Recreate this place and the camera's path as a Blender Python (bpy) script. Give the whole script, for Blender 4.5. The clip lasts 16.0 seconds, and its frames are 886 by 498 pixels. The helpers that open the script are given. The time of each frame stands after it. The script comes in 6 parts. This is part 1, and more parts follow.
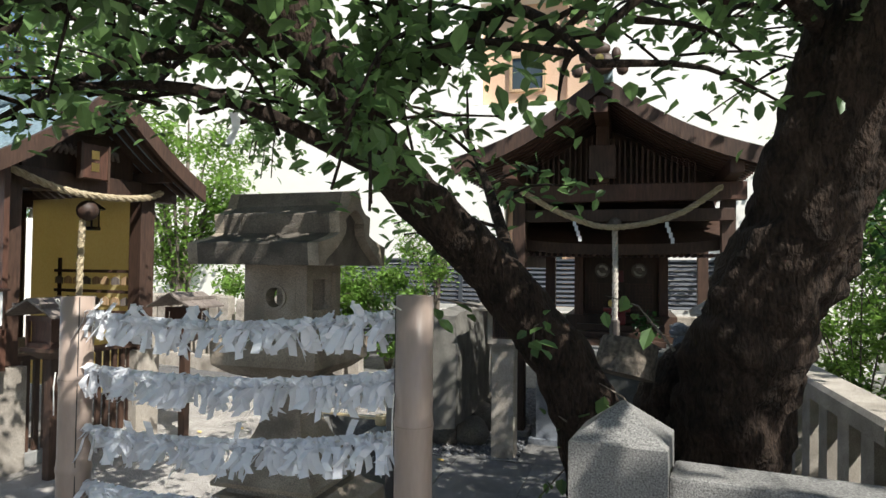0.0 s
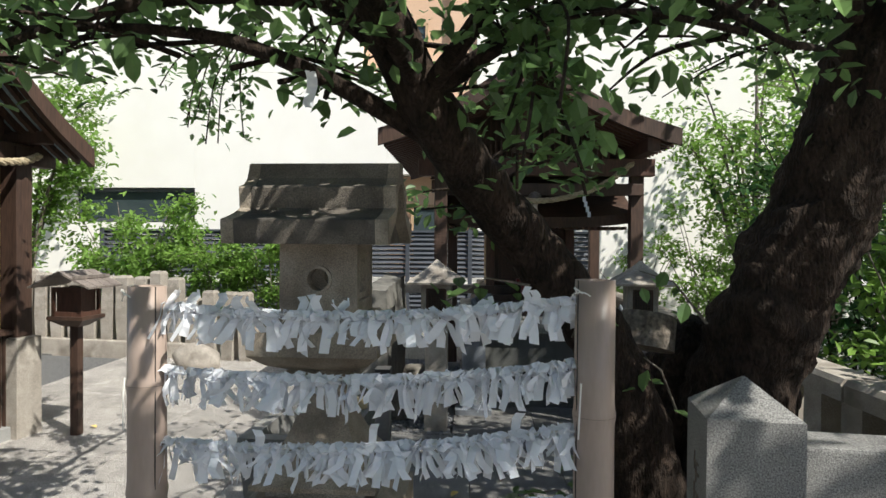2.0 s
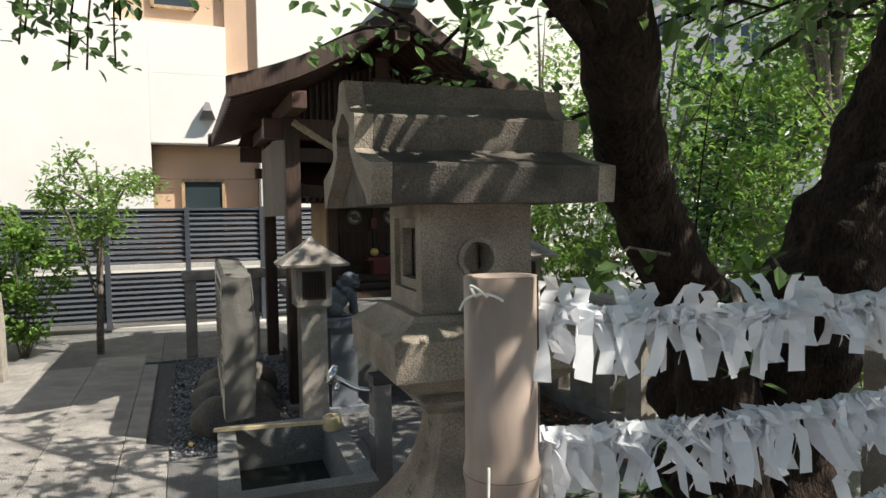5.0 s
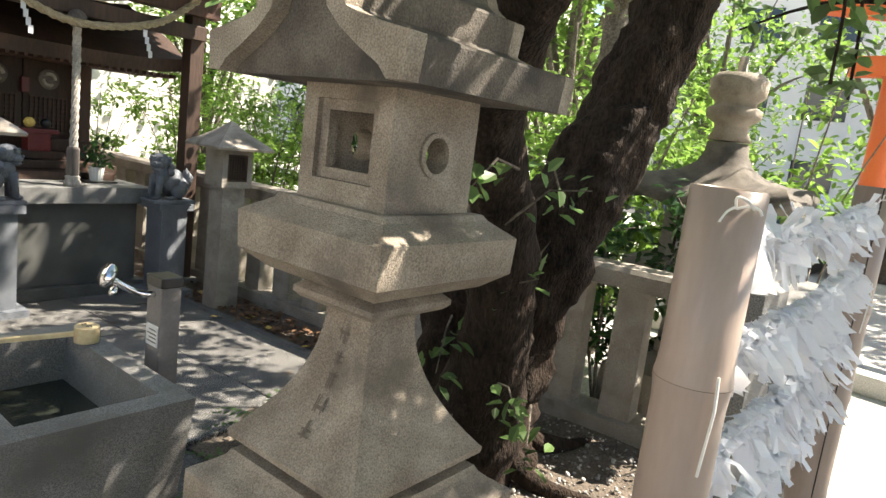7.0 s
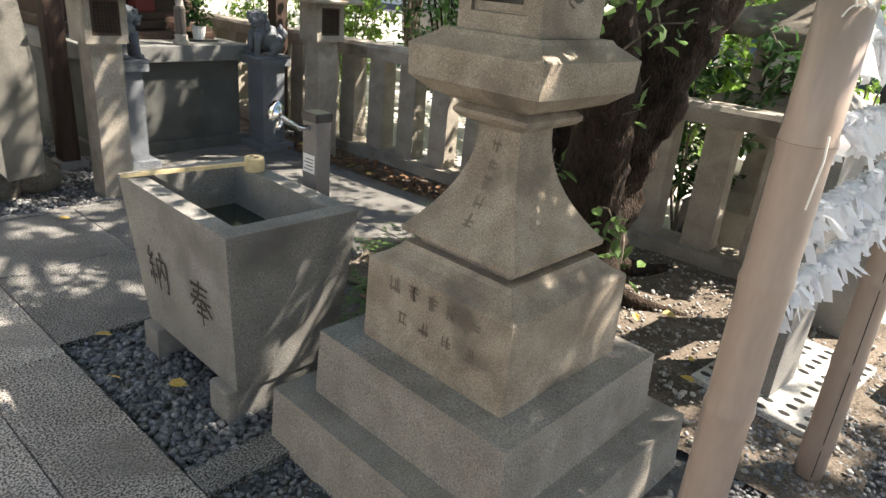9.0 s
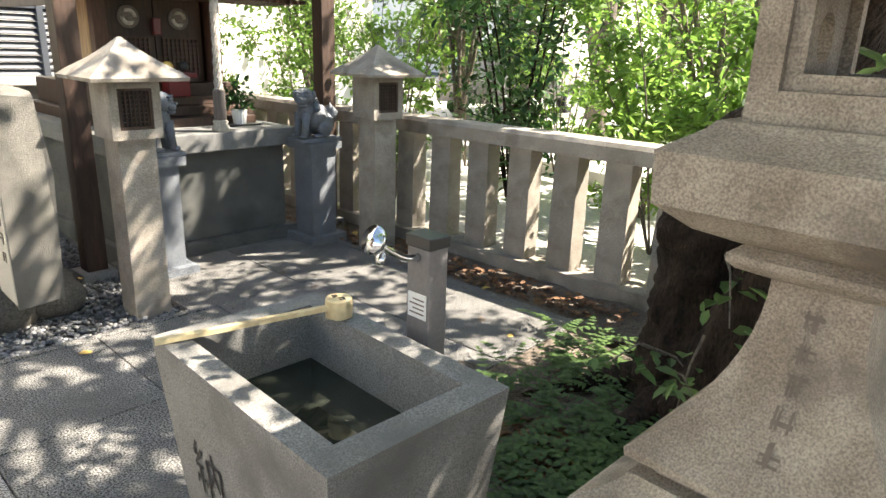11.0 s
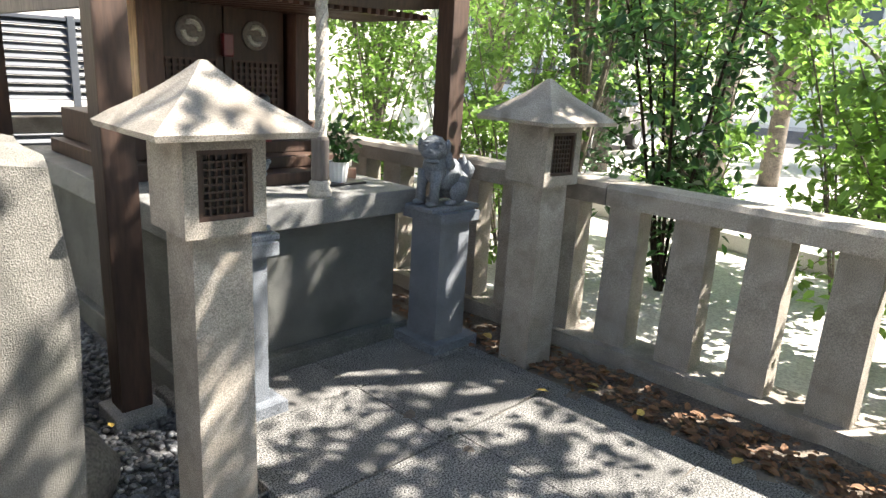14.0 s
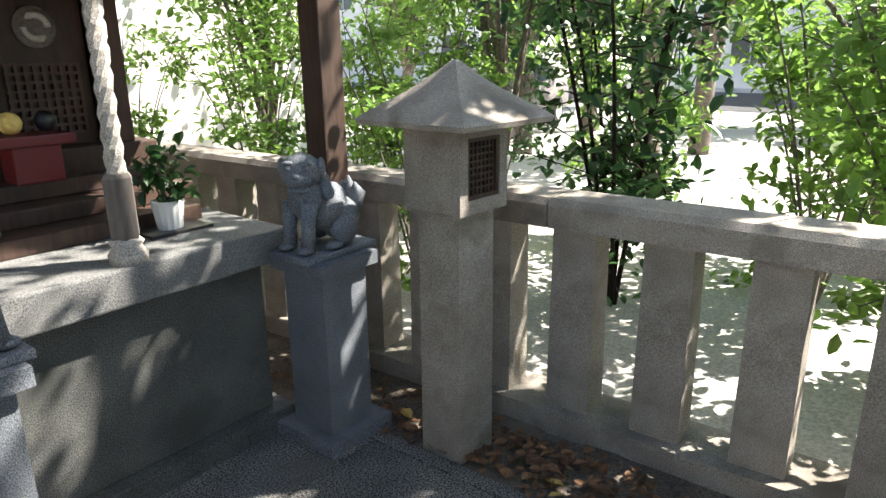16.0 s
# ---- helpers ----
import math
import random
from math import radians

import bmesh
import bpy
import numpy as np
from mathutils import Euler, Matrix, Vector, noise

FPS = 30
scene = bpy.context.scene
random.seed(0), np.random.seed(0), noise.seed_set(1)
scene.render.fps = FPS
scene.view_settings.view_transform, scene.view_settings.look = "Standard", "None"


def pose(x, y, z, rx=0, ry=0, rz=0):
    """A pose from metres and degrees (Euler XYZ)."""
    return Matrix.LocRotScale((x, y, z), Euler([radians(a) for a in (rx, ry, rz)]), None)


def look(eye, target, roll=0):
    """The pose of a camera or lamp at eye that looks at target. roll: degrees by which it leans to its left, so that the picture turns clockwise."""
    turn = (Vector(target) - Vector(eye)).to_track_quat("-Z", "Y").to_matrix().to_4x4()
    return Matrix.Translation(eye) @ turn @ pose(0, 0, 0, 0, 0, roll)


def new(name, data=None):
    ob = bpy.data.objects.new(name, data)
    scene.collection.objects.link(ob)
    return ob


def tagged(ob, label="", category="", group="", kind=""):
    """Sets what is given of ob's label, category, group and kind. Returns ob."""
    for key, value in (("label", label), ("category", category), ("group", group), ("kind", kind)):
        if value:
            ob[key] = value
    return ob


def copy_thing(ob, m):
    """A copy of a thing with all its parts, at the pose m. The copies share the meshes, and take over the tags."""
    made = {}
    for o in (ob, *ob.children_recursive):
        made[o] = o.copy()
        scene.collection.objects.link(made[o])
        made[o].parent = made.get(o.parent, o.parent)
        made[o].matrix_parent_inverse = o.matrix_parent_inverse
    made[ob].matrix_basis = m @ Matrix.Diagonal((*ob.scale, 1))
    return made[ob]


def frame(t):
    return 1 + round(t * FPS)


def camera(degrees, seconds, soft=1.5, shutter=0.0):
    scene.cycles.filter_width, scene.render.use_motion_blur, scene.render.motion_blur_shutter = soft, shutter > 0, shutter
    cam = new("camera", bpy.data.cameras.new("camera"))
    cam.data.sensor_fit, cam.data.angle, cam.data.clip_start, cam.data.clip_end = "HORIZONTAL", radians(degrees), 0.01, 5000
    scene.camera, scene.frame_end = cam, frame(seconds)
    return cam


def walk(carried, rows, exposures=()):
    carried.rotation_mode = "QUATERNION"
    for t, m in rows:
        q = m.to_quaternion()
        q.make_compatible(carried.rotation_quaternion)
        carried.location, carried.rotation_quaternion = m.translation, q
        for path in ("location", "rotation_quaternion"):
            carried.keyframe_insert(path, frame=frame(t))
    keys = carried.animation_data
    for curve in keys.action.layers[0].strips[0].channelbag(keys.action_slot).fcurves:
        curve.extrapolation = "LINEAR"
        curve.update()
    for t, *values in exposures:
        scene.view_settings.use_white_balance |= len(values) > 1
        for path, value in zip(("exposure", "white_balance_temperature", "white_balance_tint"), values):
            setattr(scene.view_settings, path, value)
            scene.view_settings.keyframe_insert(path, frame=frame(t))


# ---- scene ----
cam = camera(67.9, 16.0)
PATH = [
    (0, (2.64, -0.098, 1.543), (1.8, 1.716, 1.599), 0.6),
    (0.5, (2.423, -0.078, 1.561), (1.549, 1.72, 1.619), -2.1),
    (1, (2.306, -0.073, 1.543), (1.441, 1.73, 1.503), -1.7),
    (1.5, (2.119, -0.166, 1.571), (1.612, 1.768, 1.527), -0.4),
    (2, (1.899, -0.217, 1.565), (1.512, 1.745, 1.534), 0.4),
    (2.5, (1.632, -0.109, 1.55), (1.252, 1.854, 1.605), -0.3),
    (3, (1.494, 0.026, 1.533), (1.252, 2.011, 1.47), -1.5),
    (5.5, (0.534, 0.633, 1.51), (1.174, 2.525, 1.403), 0.9),
    (6, (0.458, 0.868, 1.466), (1.333, 2.658, 1.294), 3.3),
    (6.5, (0.392, 0.931, 1.439), (1.535, 2.54, 1.113), 5.4),
    (7, (0.157, 0.849, 1.466), (1.556, 2.24, 1.135), 7.2),
    (7.5, (0.024, 0.781, 1.472), (1.515, 2.066, 1.116), 6.8),
    (8, (0.011, 0.687, 1.432), (1.303, 2.108, 0.874), 5.1),
    (8.5, (-0.048, 0.641, 1.38), (1.184, 2.033, 0.643), 6.2),
    (9, (-0.227, 0.723, 1.412), (0.991, 2.121, 0.663), 5.2),
    (9.5, (-0.269, 0.903, 1.393), (0.882, 2.356, 0.641), 3.7),
    (9.7, (-0.233, 1.021, 1.396), (0.904, 2.508, 0.691), 2.5),
    (11.8, (0.068, 1.934, 1.4), (1.284, 3.415, 0.829), 2.7),
    (12, (0.08, 2.057, 1.404), (1.275, 3.549, 0.817), 4.0),
    (12.5, (0.006, 2.375, 1.393), (1.116, 3.925, 0.79), 4.1),
    (13, (0.048, 2.611, 1.42), (1.121, 4.182, 0.806), 3.5),
    (13.5, (0.18, 2.923, 1.415), (1.281, 4.492, 0.844), 3.3),
    (14, (0.217, 3.222, 1.398), (1.375, 4.767, 0.878), 3.3),
    (14.5, (0.309, 3.455, 1.412), (1.61, 4.891, 0.917), 1.6),
    (15, (0.581, 3.691, 1.459), (1.964, 5.013, 0.877), 2.3),
    (15.5, (0.757, 3.838, 1.433), (2.138, 5.16, 0.845), 1.5),
    (16, (0.933, 3.898, 1.407), (2.242, 5.301, 0.842), -0.7),
]
walk(cam, [(t, look(eye, target, roll)) for t, eye, target, roll in PATH], exposures=[(0.0, 0.65, 6250, 9), (3.0, 0.48, 6300, 8), (5.5, 0.65, 6650, 10), (6.5, 1.72, 6950, 12), (7.2, 1.75, 7000, 11), (8.0, 1.7, 6950, 12), (9.5, 1.9, 7050, 12), (12.0, 2.36, 6900, 11), (14.0, 2.26, 6600, 11), (16.0, 1.97, 6550, 11)])

# ---- world, sun ----
SUN = Vector((0.60, -0.34, 0.80)).normalized()
world = bpy.data.worlds.new("world")
scene.world = world
world.use_nodes = True
wn = world.node_tree
sky = wn.nodes.new("ShaderNodeTexSky")
sky.sky_type, sky.sun_disc = "NISHITA", False
sky.sun_elevation = math.asin(SUN.z)
sky.sun_rotation = math.atan2(SUN.x, SUN.y)
wn.links.new(sky.outputs[0], wn.nodes["Background"].inputs[0])
wn.nodes["Background"].inputs[1].default_value = 0.085
sun = new("sun", bpy.data.lights.new("sun", "SUN"))
sun.data.energy, sun.data.angle, sun.data.color = 5.0, radians(0.5), (1.0, 0.95, 0.86)
sun.matrix_world = look(SUN * 40, (0, 0, 0))

# ---- materials ----
MATS = {}


def mat(name, c1, c2, rough=0.8, scale=6.0, fine=120.0, speck=0.0, bump=0.25, metal=0.0, stretch=(1, 1, 1), vary=0.0, transl=0.0,
        stain=None, stain_size=1.7, stain_at=0.56, coords="Object", island=0.0, spec=0.5, relief=0.006, grit=0.2):
    """Two colours in soft patches, fine grain, specks, stains and relief; sizes in features per metre."""
    if name in MATS:
        return MATS[name]
    m = bpy.data.materials.new(name)
    m.use_nodes = True
    nt, nd, ln = m.node_tree, m.node_tree.nodes, m.node_tree.links
    b = nd["Principled BSDF"]
    b.inputs["Roughness"].default_value, b.inputs["Metallic"].default_value = rough, metal
    b.inputs["Specular IOR Level"].default_value = spec
    tc, mp = nd.new("ShaderNodeTexCoord"), nd.new("ShaderNodeMapping")
    mp.inputs["Scale"].default_value = stretch
    ln.new(tc.outputs[coords], mp.inputs[0])

    def tex(s, detail=4.0):
        t = nd.new("ShaderNodeTexNoise")
        t.inputs["Scale"].default_value, t.inputs["Detail"].default_value = s, detail
        ln.new(mp.outputs[0], t.inputs["Vector"])
        return t

    def mix(kind, f, a, c):
        x = nd.new("ShaderNodeMix")
        x.data_type, x.blend_type = "RGBA", kind
        for sock, v in ((x.inputs[0], f), (x.inputs[6], a), (x.inputs[7], c)):
            if isinstance(v, (int, float)):
                sock.default_value = v
            elif isinstance(v, tuple):
                sock.default_value = (*v, 1) if len(v) == 3 else v
            else:
                ln.new(v, sock)
        return x.outputs[2]

    def ramp(src, lo, hi):
        r = nd.new("ShaderNodeMapRange")
        r.inputs[1].default_value, r.inputs[2].default_value = lo, hi
        ln.new(src, r.inputs[0])
        return r.outputs[0]

    big, small = tex(scale, 5.0), tex(fine, 3.0)
    col = mix("MIX", ramp(big.outputs[0], 0.32, 0.68), c1, c2)
    if speck:
        col = mix("OVERLAY", speck, col, ramp(small.outputs[0], 0.5 - grit, 0.5 + grit))
    if stain:
        col = mix("MIX", ramp(tex(stain_size, 7.0).outputs[0], stain_at, stain_at + 0.16), col, stain)
    if vary or island:
        if island:
            src = nd.new("ShaderNodeNewGeometry").outputs["Random Per Island"]
        else:
            src = nd.new("ShaderNodeObjectInfo").outputs["Random"]
        k = island or vary
        r = nd.new("ShaderNodeMapRange")
        r.inputs[3].default_value, r.inputs[4].default_value = 1 - k, 1 + k
        ln.new(src, r.inputs[0])
        h = nd.new("ShaderNodeHueSaturation")
        ln.new(r.outputs[0], h.inputs["Value"])
        ln.new(col, h.inputs["Color"])
        col = h.outputs[0]
    ln.new(col, b.inputs["Base Color"])
    if bump:
        bp = nd.new("ShaderNodeBump")
        bp.inputs["Strength"].default_value, bp.inputs["Distance"].default_value = bump, relief
        ad = nd.new("ShaderNodeMath")
        ln.new(big.outputs[0], ad.inputs[0])
        ln.new(small.outputs[0], ad.inputs[1])
        ln.new(ad.outputs[0], bp.inputs["Height"])
        ln.new(bp.outputs[0], b.inputs["Normal"])
    if transl:
        tr, ms = nd.new("ShaderNodeBsdfTranslucent"), nd.new("ShaderNodeMixShader")
        ln.new(col, tr.inputs[0])
        ms.inputs[0].default_value = transl
        ln.new(b.outputs[0], ms.inputs[1])
        ln.new(tr.outputs[0], ms.inputs[2])
        ln.new(ms.outputs[0], nd["Material Output"].inputs[0])
    MATS[name] = m
    return m


STONE_OLD = mat("weathered_granite", (0.225, 0.182, 0.138), (0.37, 0.315, 0.25), 0.76, 9, 260, 0.34, 0.5, stain=(0.13, 0.108, 0.086), stain_size=5.0, stain_at=0.54, grit=0.17)
STONE_ROOF = mat("dark_weathered_granite", (0.095, 0.080, 0.065), (0.18, 0.155, 0.128), 0.88, 9, 210, 0.35, 0.6, stain=(0.06, 0.053, 0.046), stain_size=6, stain_at=0.5)
STONE_GREY = mat("grey_granite", (0.24, 0.24, 0.232), (0.31, 0.302, 0.286), 0.8, 5, 230, 0.6, 0.3)
STONE_BASIN = mat("basin_granite", (0.18, 0.174, 0.163), (0.25, 0.242, 0.227), 0.72, 4, 260, 0.45, 0.3, stain=(0.125, 0.12, 0.11), stain_size=3.2, stain_at=0.53, grit=0.16)
STONE_BLUE = mat("blue_grey_granite", (0.125, 0.138, 0.158), (0.19, 0.205, 0.226), 0.7, 6, 260, 0.6, 0.35, stain=(0.09, 0.098, 0.108), stain_size=5, grit=0.13)
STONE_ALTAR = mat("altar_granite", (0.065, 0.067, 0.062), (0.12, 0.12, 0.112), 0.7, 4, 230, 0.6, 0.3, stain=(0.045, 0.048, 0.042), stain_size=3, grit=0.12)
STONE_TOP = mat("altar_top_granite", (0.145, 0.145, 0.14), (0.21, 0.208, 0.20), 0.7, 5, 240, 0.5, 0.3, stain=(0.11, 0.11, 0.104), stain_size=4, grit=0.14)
STONE_FENCE = mat("fence_stone", (0.27, 0.238, 0.20), (0.39, 0.35, 0.30), 0.9, 6, 260, 0.4, 0.7, stain=(0.17, 0.145, 0.118), stain_size=4, stain_at=0.53, vary=0.12, grit=0.16, relief=0.0035)
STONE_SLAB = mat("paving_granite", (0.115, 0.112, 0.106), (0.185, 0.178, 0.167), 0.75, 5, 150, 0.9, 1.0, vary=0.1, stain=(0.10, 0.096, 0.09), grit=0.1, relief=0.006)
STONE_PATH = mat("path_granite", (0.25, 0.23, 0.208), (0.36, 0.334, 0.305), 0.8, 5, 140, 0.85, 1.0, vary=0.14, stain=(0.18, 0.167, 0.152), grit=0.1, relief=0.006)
STONE_STEP = mat("step_granite", (0.22, 0.198, 0.170), (0.31, 0.284, 0.25), 0.8, 7, 210, 0.45, 0.45, stain=(0.15, 0.132, 0.112), stain_size=3.0, stain_at=0.58)
# grey granite darkened for the gate: the shadow there is put into the colour
STONE_GATE_SHADED = mat("shaded_gate_granite", (0.165, 0.16, 0.152), (0.225, 0.218, 0.205), 0.8, 5, 230, 0.6, 0.3)
STONE_PALE = mat("pale_stone", (0.50, 0.47, 0.41), (0.60, 0.56, 0.49), 0.85, 5, 200, 0.4, 0.15, stain=(0.36, 0.34, 0.28))
STONE_ROUGH = mat("rough_grey_rock", (0.12, 0.114, 0.10), (0.20, 0.188, 0.165), 0.92, 7, 260, 0.4, 0.9, stain=(0.085, 0.085, 0.07), stain_size=4, relief=0.006)
BOULDER = mat("boulder_stone", (0.10, 0.09, 0.075), (0.17, 0.155, 0.13), 0.9, 6, 90, 0.4, 0.6)
GRAVEL_BED = mat("gravel_bed", (0.07, 0.07, 0.072), (0.14, 0.135, 0.13), 0.95, 30, 160, 0.5, 0.8)
PEBBLE = mat("pebble", (0.10, 0.105, 0.115), (0.17, 0.17, 0.175), 0.65, 20, 200, 0.3, 0.2, island=0.55)
PEBBLE_PALE = mat("pale_pebble", (0.26, 0.25, 0.24), (0.36, 0.34, 0.31), 0.75, 20, 200, 0.3, 0.2, island=0.5)
DIRT = mat("dirt", (0.085, 0.067, 0.052), (0.16, 0.128, 0.10), 0.98, 6, 90, 0.6, 1.0, stain=(0.21, 0.175, 0.14), stain_size=2.5)
GROUND = mat("far_ground", (0.42, 0.40, 0.37), (0.52, 0.50, 0.46), 0.95, 1.2, 60, 0.3, 0.3)
ASPHALT = mat("asphalt", (0.05, 0.05, 0.052), (0.075, 0.075, 0.075), 0.9, 2, 200, 0.4, 0.4)
WOOD_DARK = mat("dark_and_shaded_wood", (0.040, 0.022, 0.015), (0.075, 0.040, 0.026), 0.6, 5, 60, 0.3, 0.3, stretch=(1, 1, 0.15))
WOOD_RED = mat("red_brown_wood", (0.065, 0.030, 0.020), (0.105, 0.050, 0.033), 0.55, 5, 60, 0.3, 0.3, stretch=(1, 1, 0.15))
WOOD_ROOF = mat("brown_wood_roof", (0.055, 0.032, 0.024), (0.09, 0.052, 0.038), 0.7, 5, 60, 0.3, 0.3, stretch=(0.2, 1, 1))
WOOD_PALE = mat("bare_wood", (0.38, 0.25, 0.14), (0.50, 0.34, 0.20), 0.6, 5, 60, 0.3, 0.2, stretch=(1, 1, 0.15))
WOOD_GREY = mat("greyed_wood", (0.14, 0.115, 0.10), (0.21, 0.175, 0.15), 0.8, 5, 60, 0.3, 0.4, stretch=(1, 1, 0.15))
BAMBOO = mat("dry_bamboo", (0.33, 0.25, 0.205), (0.385, 0.30, 0.25), 0.36, 2.5, 60, 0.05, 0.05, stretch=(2, 2, 0.35), stain=(0.25, 0.19, 0.155), stain_size=3, stain_at=0.66)
BAMBOO_NEW = mat("pale_bamboo", (0.62, 0.48, 0.26), (0.70, 0.56, 0.33), 0.45, 3, 60, 0.15, 0.1)
PAPER = mat("white_paper", (0.78, 0.79, 0.82), (0.86, 0.86, 0.88), 0.7, 9, 60, 0.12, 0.15, island=0.07, transl=0.25)
ROPE = mat("straw_rope", (0.36, 0.29, 0.18), (0.48, 0.40, 0.27), 0.9, 20, 200, 0.5, 0.5)
ROPE_GREY = mat("worn_bell_rope", (0.42, 0.38, 0.33), (0.55, 0.50, 0.44), 0.9, 20, 200, 0.5, 0.5)
STRING = mat("white_string", (0.75, 0.72, 0.66), (0.8, 0.78, 0.72), 0.8, 30, 200, 0.1, 0.2)
BARK = mat("cherry_bark", (0.014, 0.0095, 0.0065), (0.042, 0.028, 0.020), 0.95, 16, 90, 0.5, 1.0, stretch=(1, 1, 0.4), stain=(0.068, 0.048, 0.035), stain_size=7, stain_at=0.6, relief=0.02, spec=0.25)
BARK_PALE = mat("grey_bark", (0.11, 0.09, 0.07), (0.19, 0.16, 0.13), 0.95, 10, 60, 0.5, 0.9)
LEAF = mat("cherry_leaf", (0.11, 0.195, 0.07), (0.175, 0.28, 0.095), 0.38, 3, 40, 0.1, 0.05, island=0.45, transl=0.55)
# light green foliage, its colour raised further to stand in for full sun
LEAF_SUN = mat("sunlit_light_leaf", (0.15, 0.27, 0.05), (0.23, 0.37, 0.075), 0.45, 3, 40, 0.1, 0.05, island=0.4, transl=0.55)
LEAF_DARK = mat("evergreen_leaf", (0.030, 0.085, 0.024), (0.06, 0.135, 0.034), 0.35, 3, 40, 0.1, 0.05, island=0.4, transl=0.35)
FERN = mat("fern_leaf", (0.05, 0.10, 0.028), (0.09, 0.155, 0.04), 0.6, 3, 40, 0.1, 0.05, island=0.4, transl=0.35)
DEADLEAF = mat("fallen_leaf", (0.11, 0.055, 0.028), (0.20, 0.10, 0.045), 0.8, 9, 60, 0.2, 0.1, island=0.5)
YELLOWLEAF = mat("yellow_leaf", (0.55, 0.36, 0.08), (0.62, 0.45, 0.14), 0.7, 9, 60, 0.2, 0.1, island=0.3)
LOUVRE = mat("blue_grey_aluminium", (0.055, 0.062, 0.075), (0.075, 0.082, 0.098), 0.45, 2, 80, 0.1, 0.05)
PLASTER = mat("white_render_wall", (0.80, 0.765, 0.71), (0.84, 0.81, 0.76), 0.9, 1.5, 90, 0.1, 0.2)
PLASTER_PEACH = mat("peach_render_wall", (0.60, 0.40, 0.27), (0.66, 0.45, 0.31), 0.9, 1.5, 90, 0.1, 0.2)
GLASS_DARK = mat("dark_window_glass", (0.03, 0.045, 0.05), (0.05, 0.065, 0.07), 0.08, 1, 10, 0, 0)
CHROME = mat("chrome", (0.75, 0.76, 0.78), (0.8, 0.81, 0.83), 0.12, 3, 40, 0, 0, metal=1.0)
TAP_GREY = mat("taupe_painted_metal", (0.17, 0.155, 0.15), (0.20, 0.185, 0.18), 0.5, 3, 80, 0.1, 0.1)
BLACK = mat("black_plastic", (0.015, 0.015, 0.016), (0.025, 0.025, 0.026), 0.35, 3, 80, 0.1, 0.05)
INK = mat("black_ink", (0.02, 0.018, 0.016), (0.035, 0.03, 0.028), 0.8, 9, 80, 0.1, 0.1)
INK_FADED = mat("faded_carving", (0.15, 0.12, 0.095), (0.19, 0.15, 0.12), 0.9, 9, 80, 0.1, 0.1)
WHITE = mat("white_ceramic", (0.75, 0.75, 0.74), (0.8, 0.8, 0.79), 0.3, 3, 60, 0.05, 0.05)
RED = mat("red_lacquer", (0.12, 0.012, 0.014), (0.17, 0.016, 0.018), 0.35, 3, 60, 0.1, 0.05)
VERMILION = mat("vermilion_paint", (0.72, 0.13, 0.025), (0.78, 0.17, 0.04), 0.5, 2, 60, 0.1, 0.05)
GOLD = mat("brass", (0.62, 0.44, 0.14), (0.7, 0.52, 0.2), 0.3, 4, 60, 0.1, 0.05, metal=1.0)
# translucent cream; the glow of sun behind the panel is put into its colour
CREAM = mat("cream_board", (0.74, 0.63, 0.33), (0.80, 0.69, 0.38), 0.6, 2, 40, 0.1, 0.05, transl=0.5)
COPPER = mat("verdigris_copper", (0.155, 0.215, 0.245), (0.23, 0.30, 0.33), 0.6, 3, 50, 0.3, 0.2)
WATER = mat("still_water", (0.02, 0.024, 0.018), (0.03, 0.034, 0.026), 0.03, 2, 30, 0, 0)
CONCRETE = mat("concrete", (0.48, 0.46, 0.43), (0.56, 0.54, 0.50), 0.9, 3, 120, 0.3, 0.3)
CAR_BLUE = mat("car_paint", (0.05, 0.07, 0.12), (0.06, 0.085, 0.14), 0.25, 2, 40, 0, 0)
RUBBER = mat("rubber", (0.02, 0.02, 0.02), (0.03, 0.03, 0.03), 0.8, 8, 80, 0.1, 0.1)


# ---- mesh helpers ----
def cube(bm, x0, x1, y0, y1, z0, z1, bevel=0.0, m=None):
    r = bmesh.ops.create_cube(bm, size=1.0)["verts"]
    for v in r:
        v.co = Vector((x0 + (v.co.x + 0.5) * (x1 - x0), y0 + (v.co.y + 0.5) * (y1 - y0), z0 + (v.co.z + 0.5) * (z1 - z0)))
    if bevel:
        es = list({e for v in r for e in v.link_edges})
        out = bmesh.ops.bevel(bm, geom=es, offset=bevel, segments=2, affect="EDGES", profile=0.6)
        r = out["verts"]
    if m is not None:
        bmesh.ops.transform(bm, matrix=m, verts=list(set(r)))
    return r


def rings(bm, loops, cap=True, closed=True):
    vs = [[bm.verts.new(p) for p in lp] for lp in loops]
    n = len(loops[0])
    for a, b in zip(vs, vs[1:]):
        for i in range(n if closed else n - 1):
            j = (i + 1) % n
            bm.faces.new((a[i], a[j], b[j], b[i]))
    if cap:
        bm.faces.new(list(reversed(vs[0])))
        bm.faces.new(vs[-1])
    return vs


def loft(bm, secs, cx=0.0, cy=0.0):
    """Rectangular sections (half width, half depth, height), from below."""
    return rings(bm, [[(cx - a, cy - b, z), (cx + a, cy - b, z), (cx + a, cy + b, z), (cx - a, cy + b, z)] for a, b, z in secs])


def lathe(bm, prof, n=20, cx=0.0, cy=0.0):
    return rings(bm, [[(cx + r * math.cos(2 * math.pi * i / n), cy + r * math.sin(2 * math.pi * i / n), z) for i in range(n)] for r, z in prof])


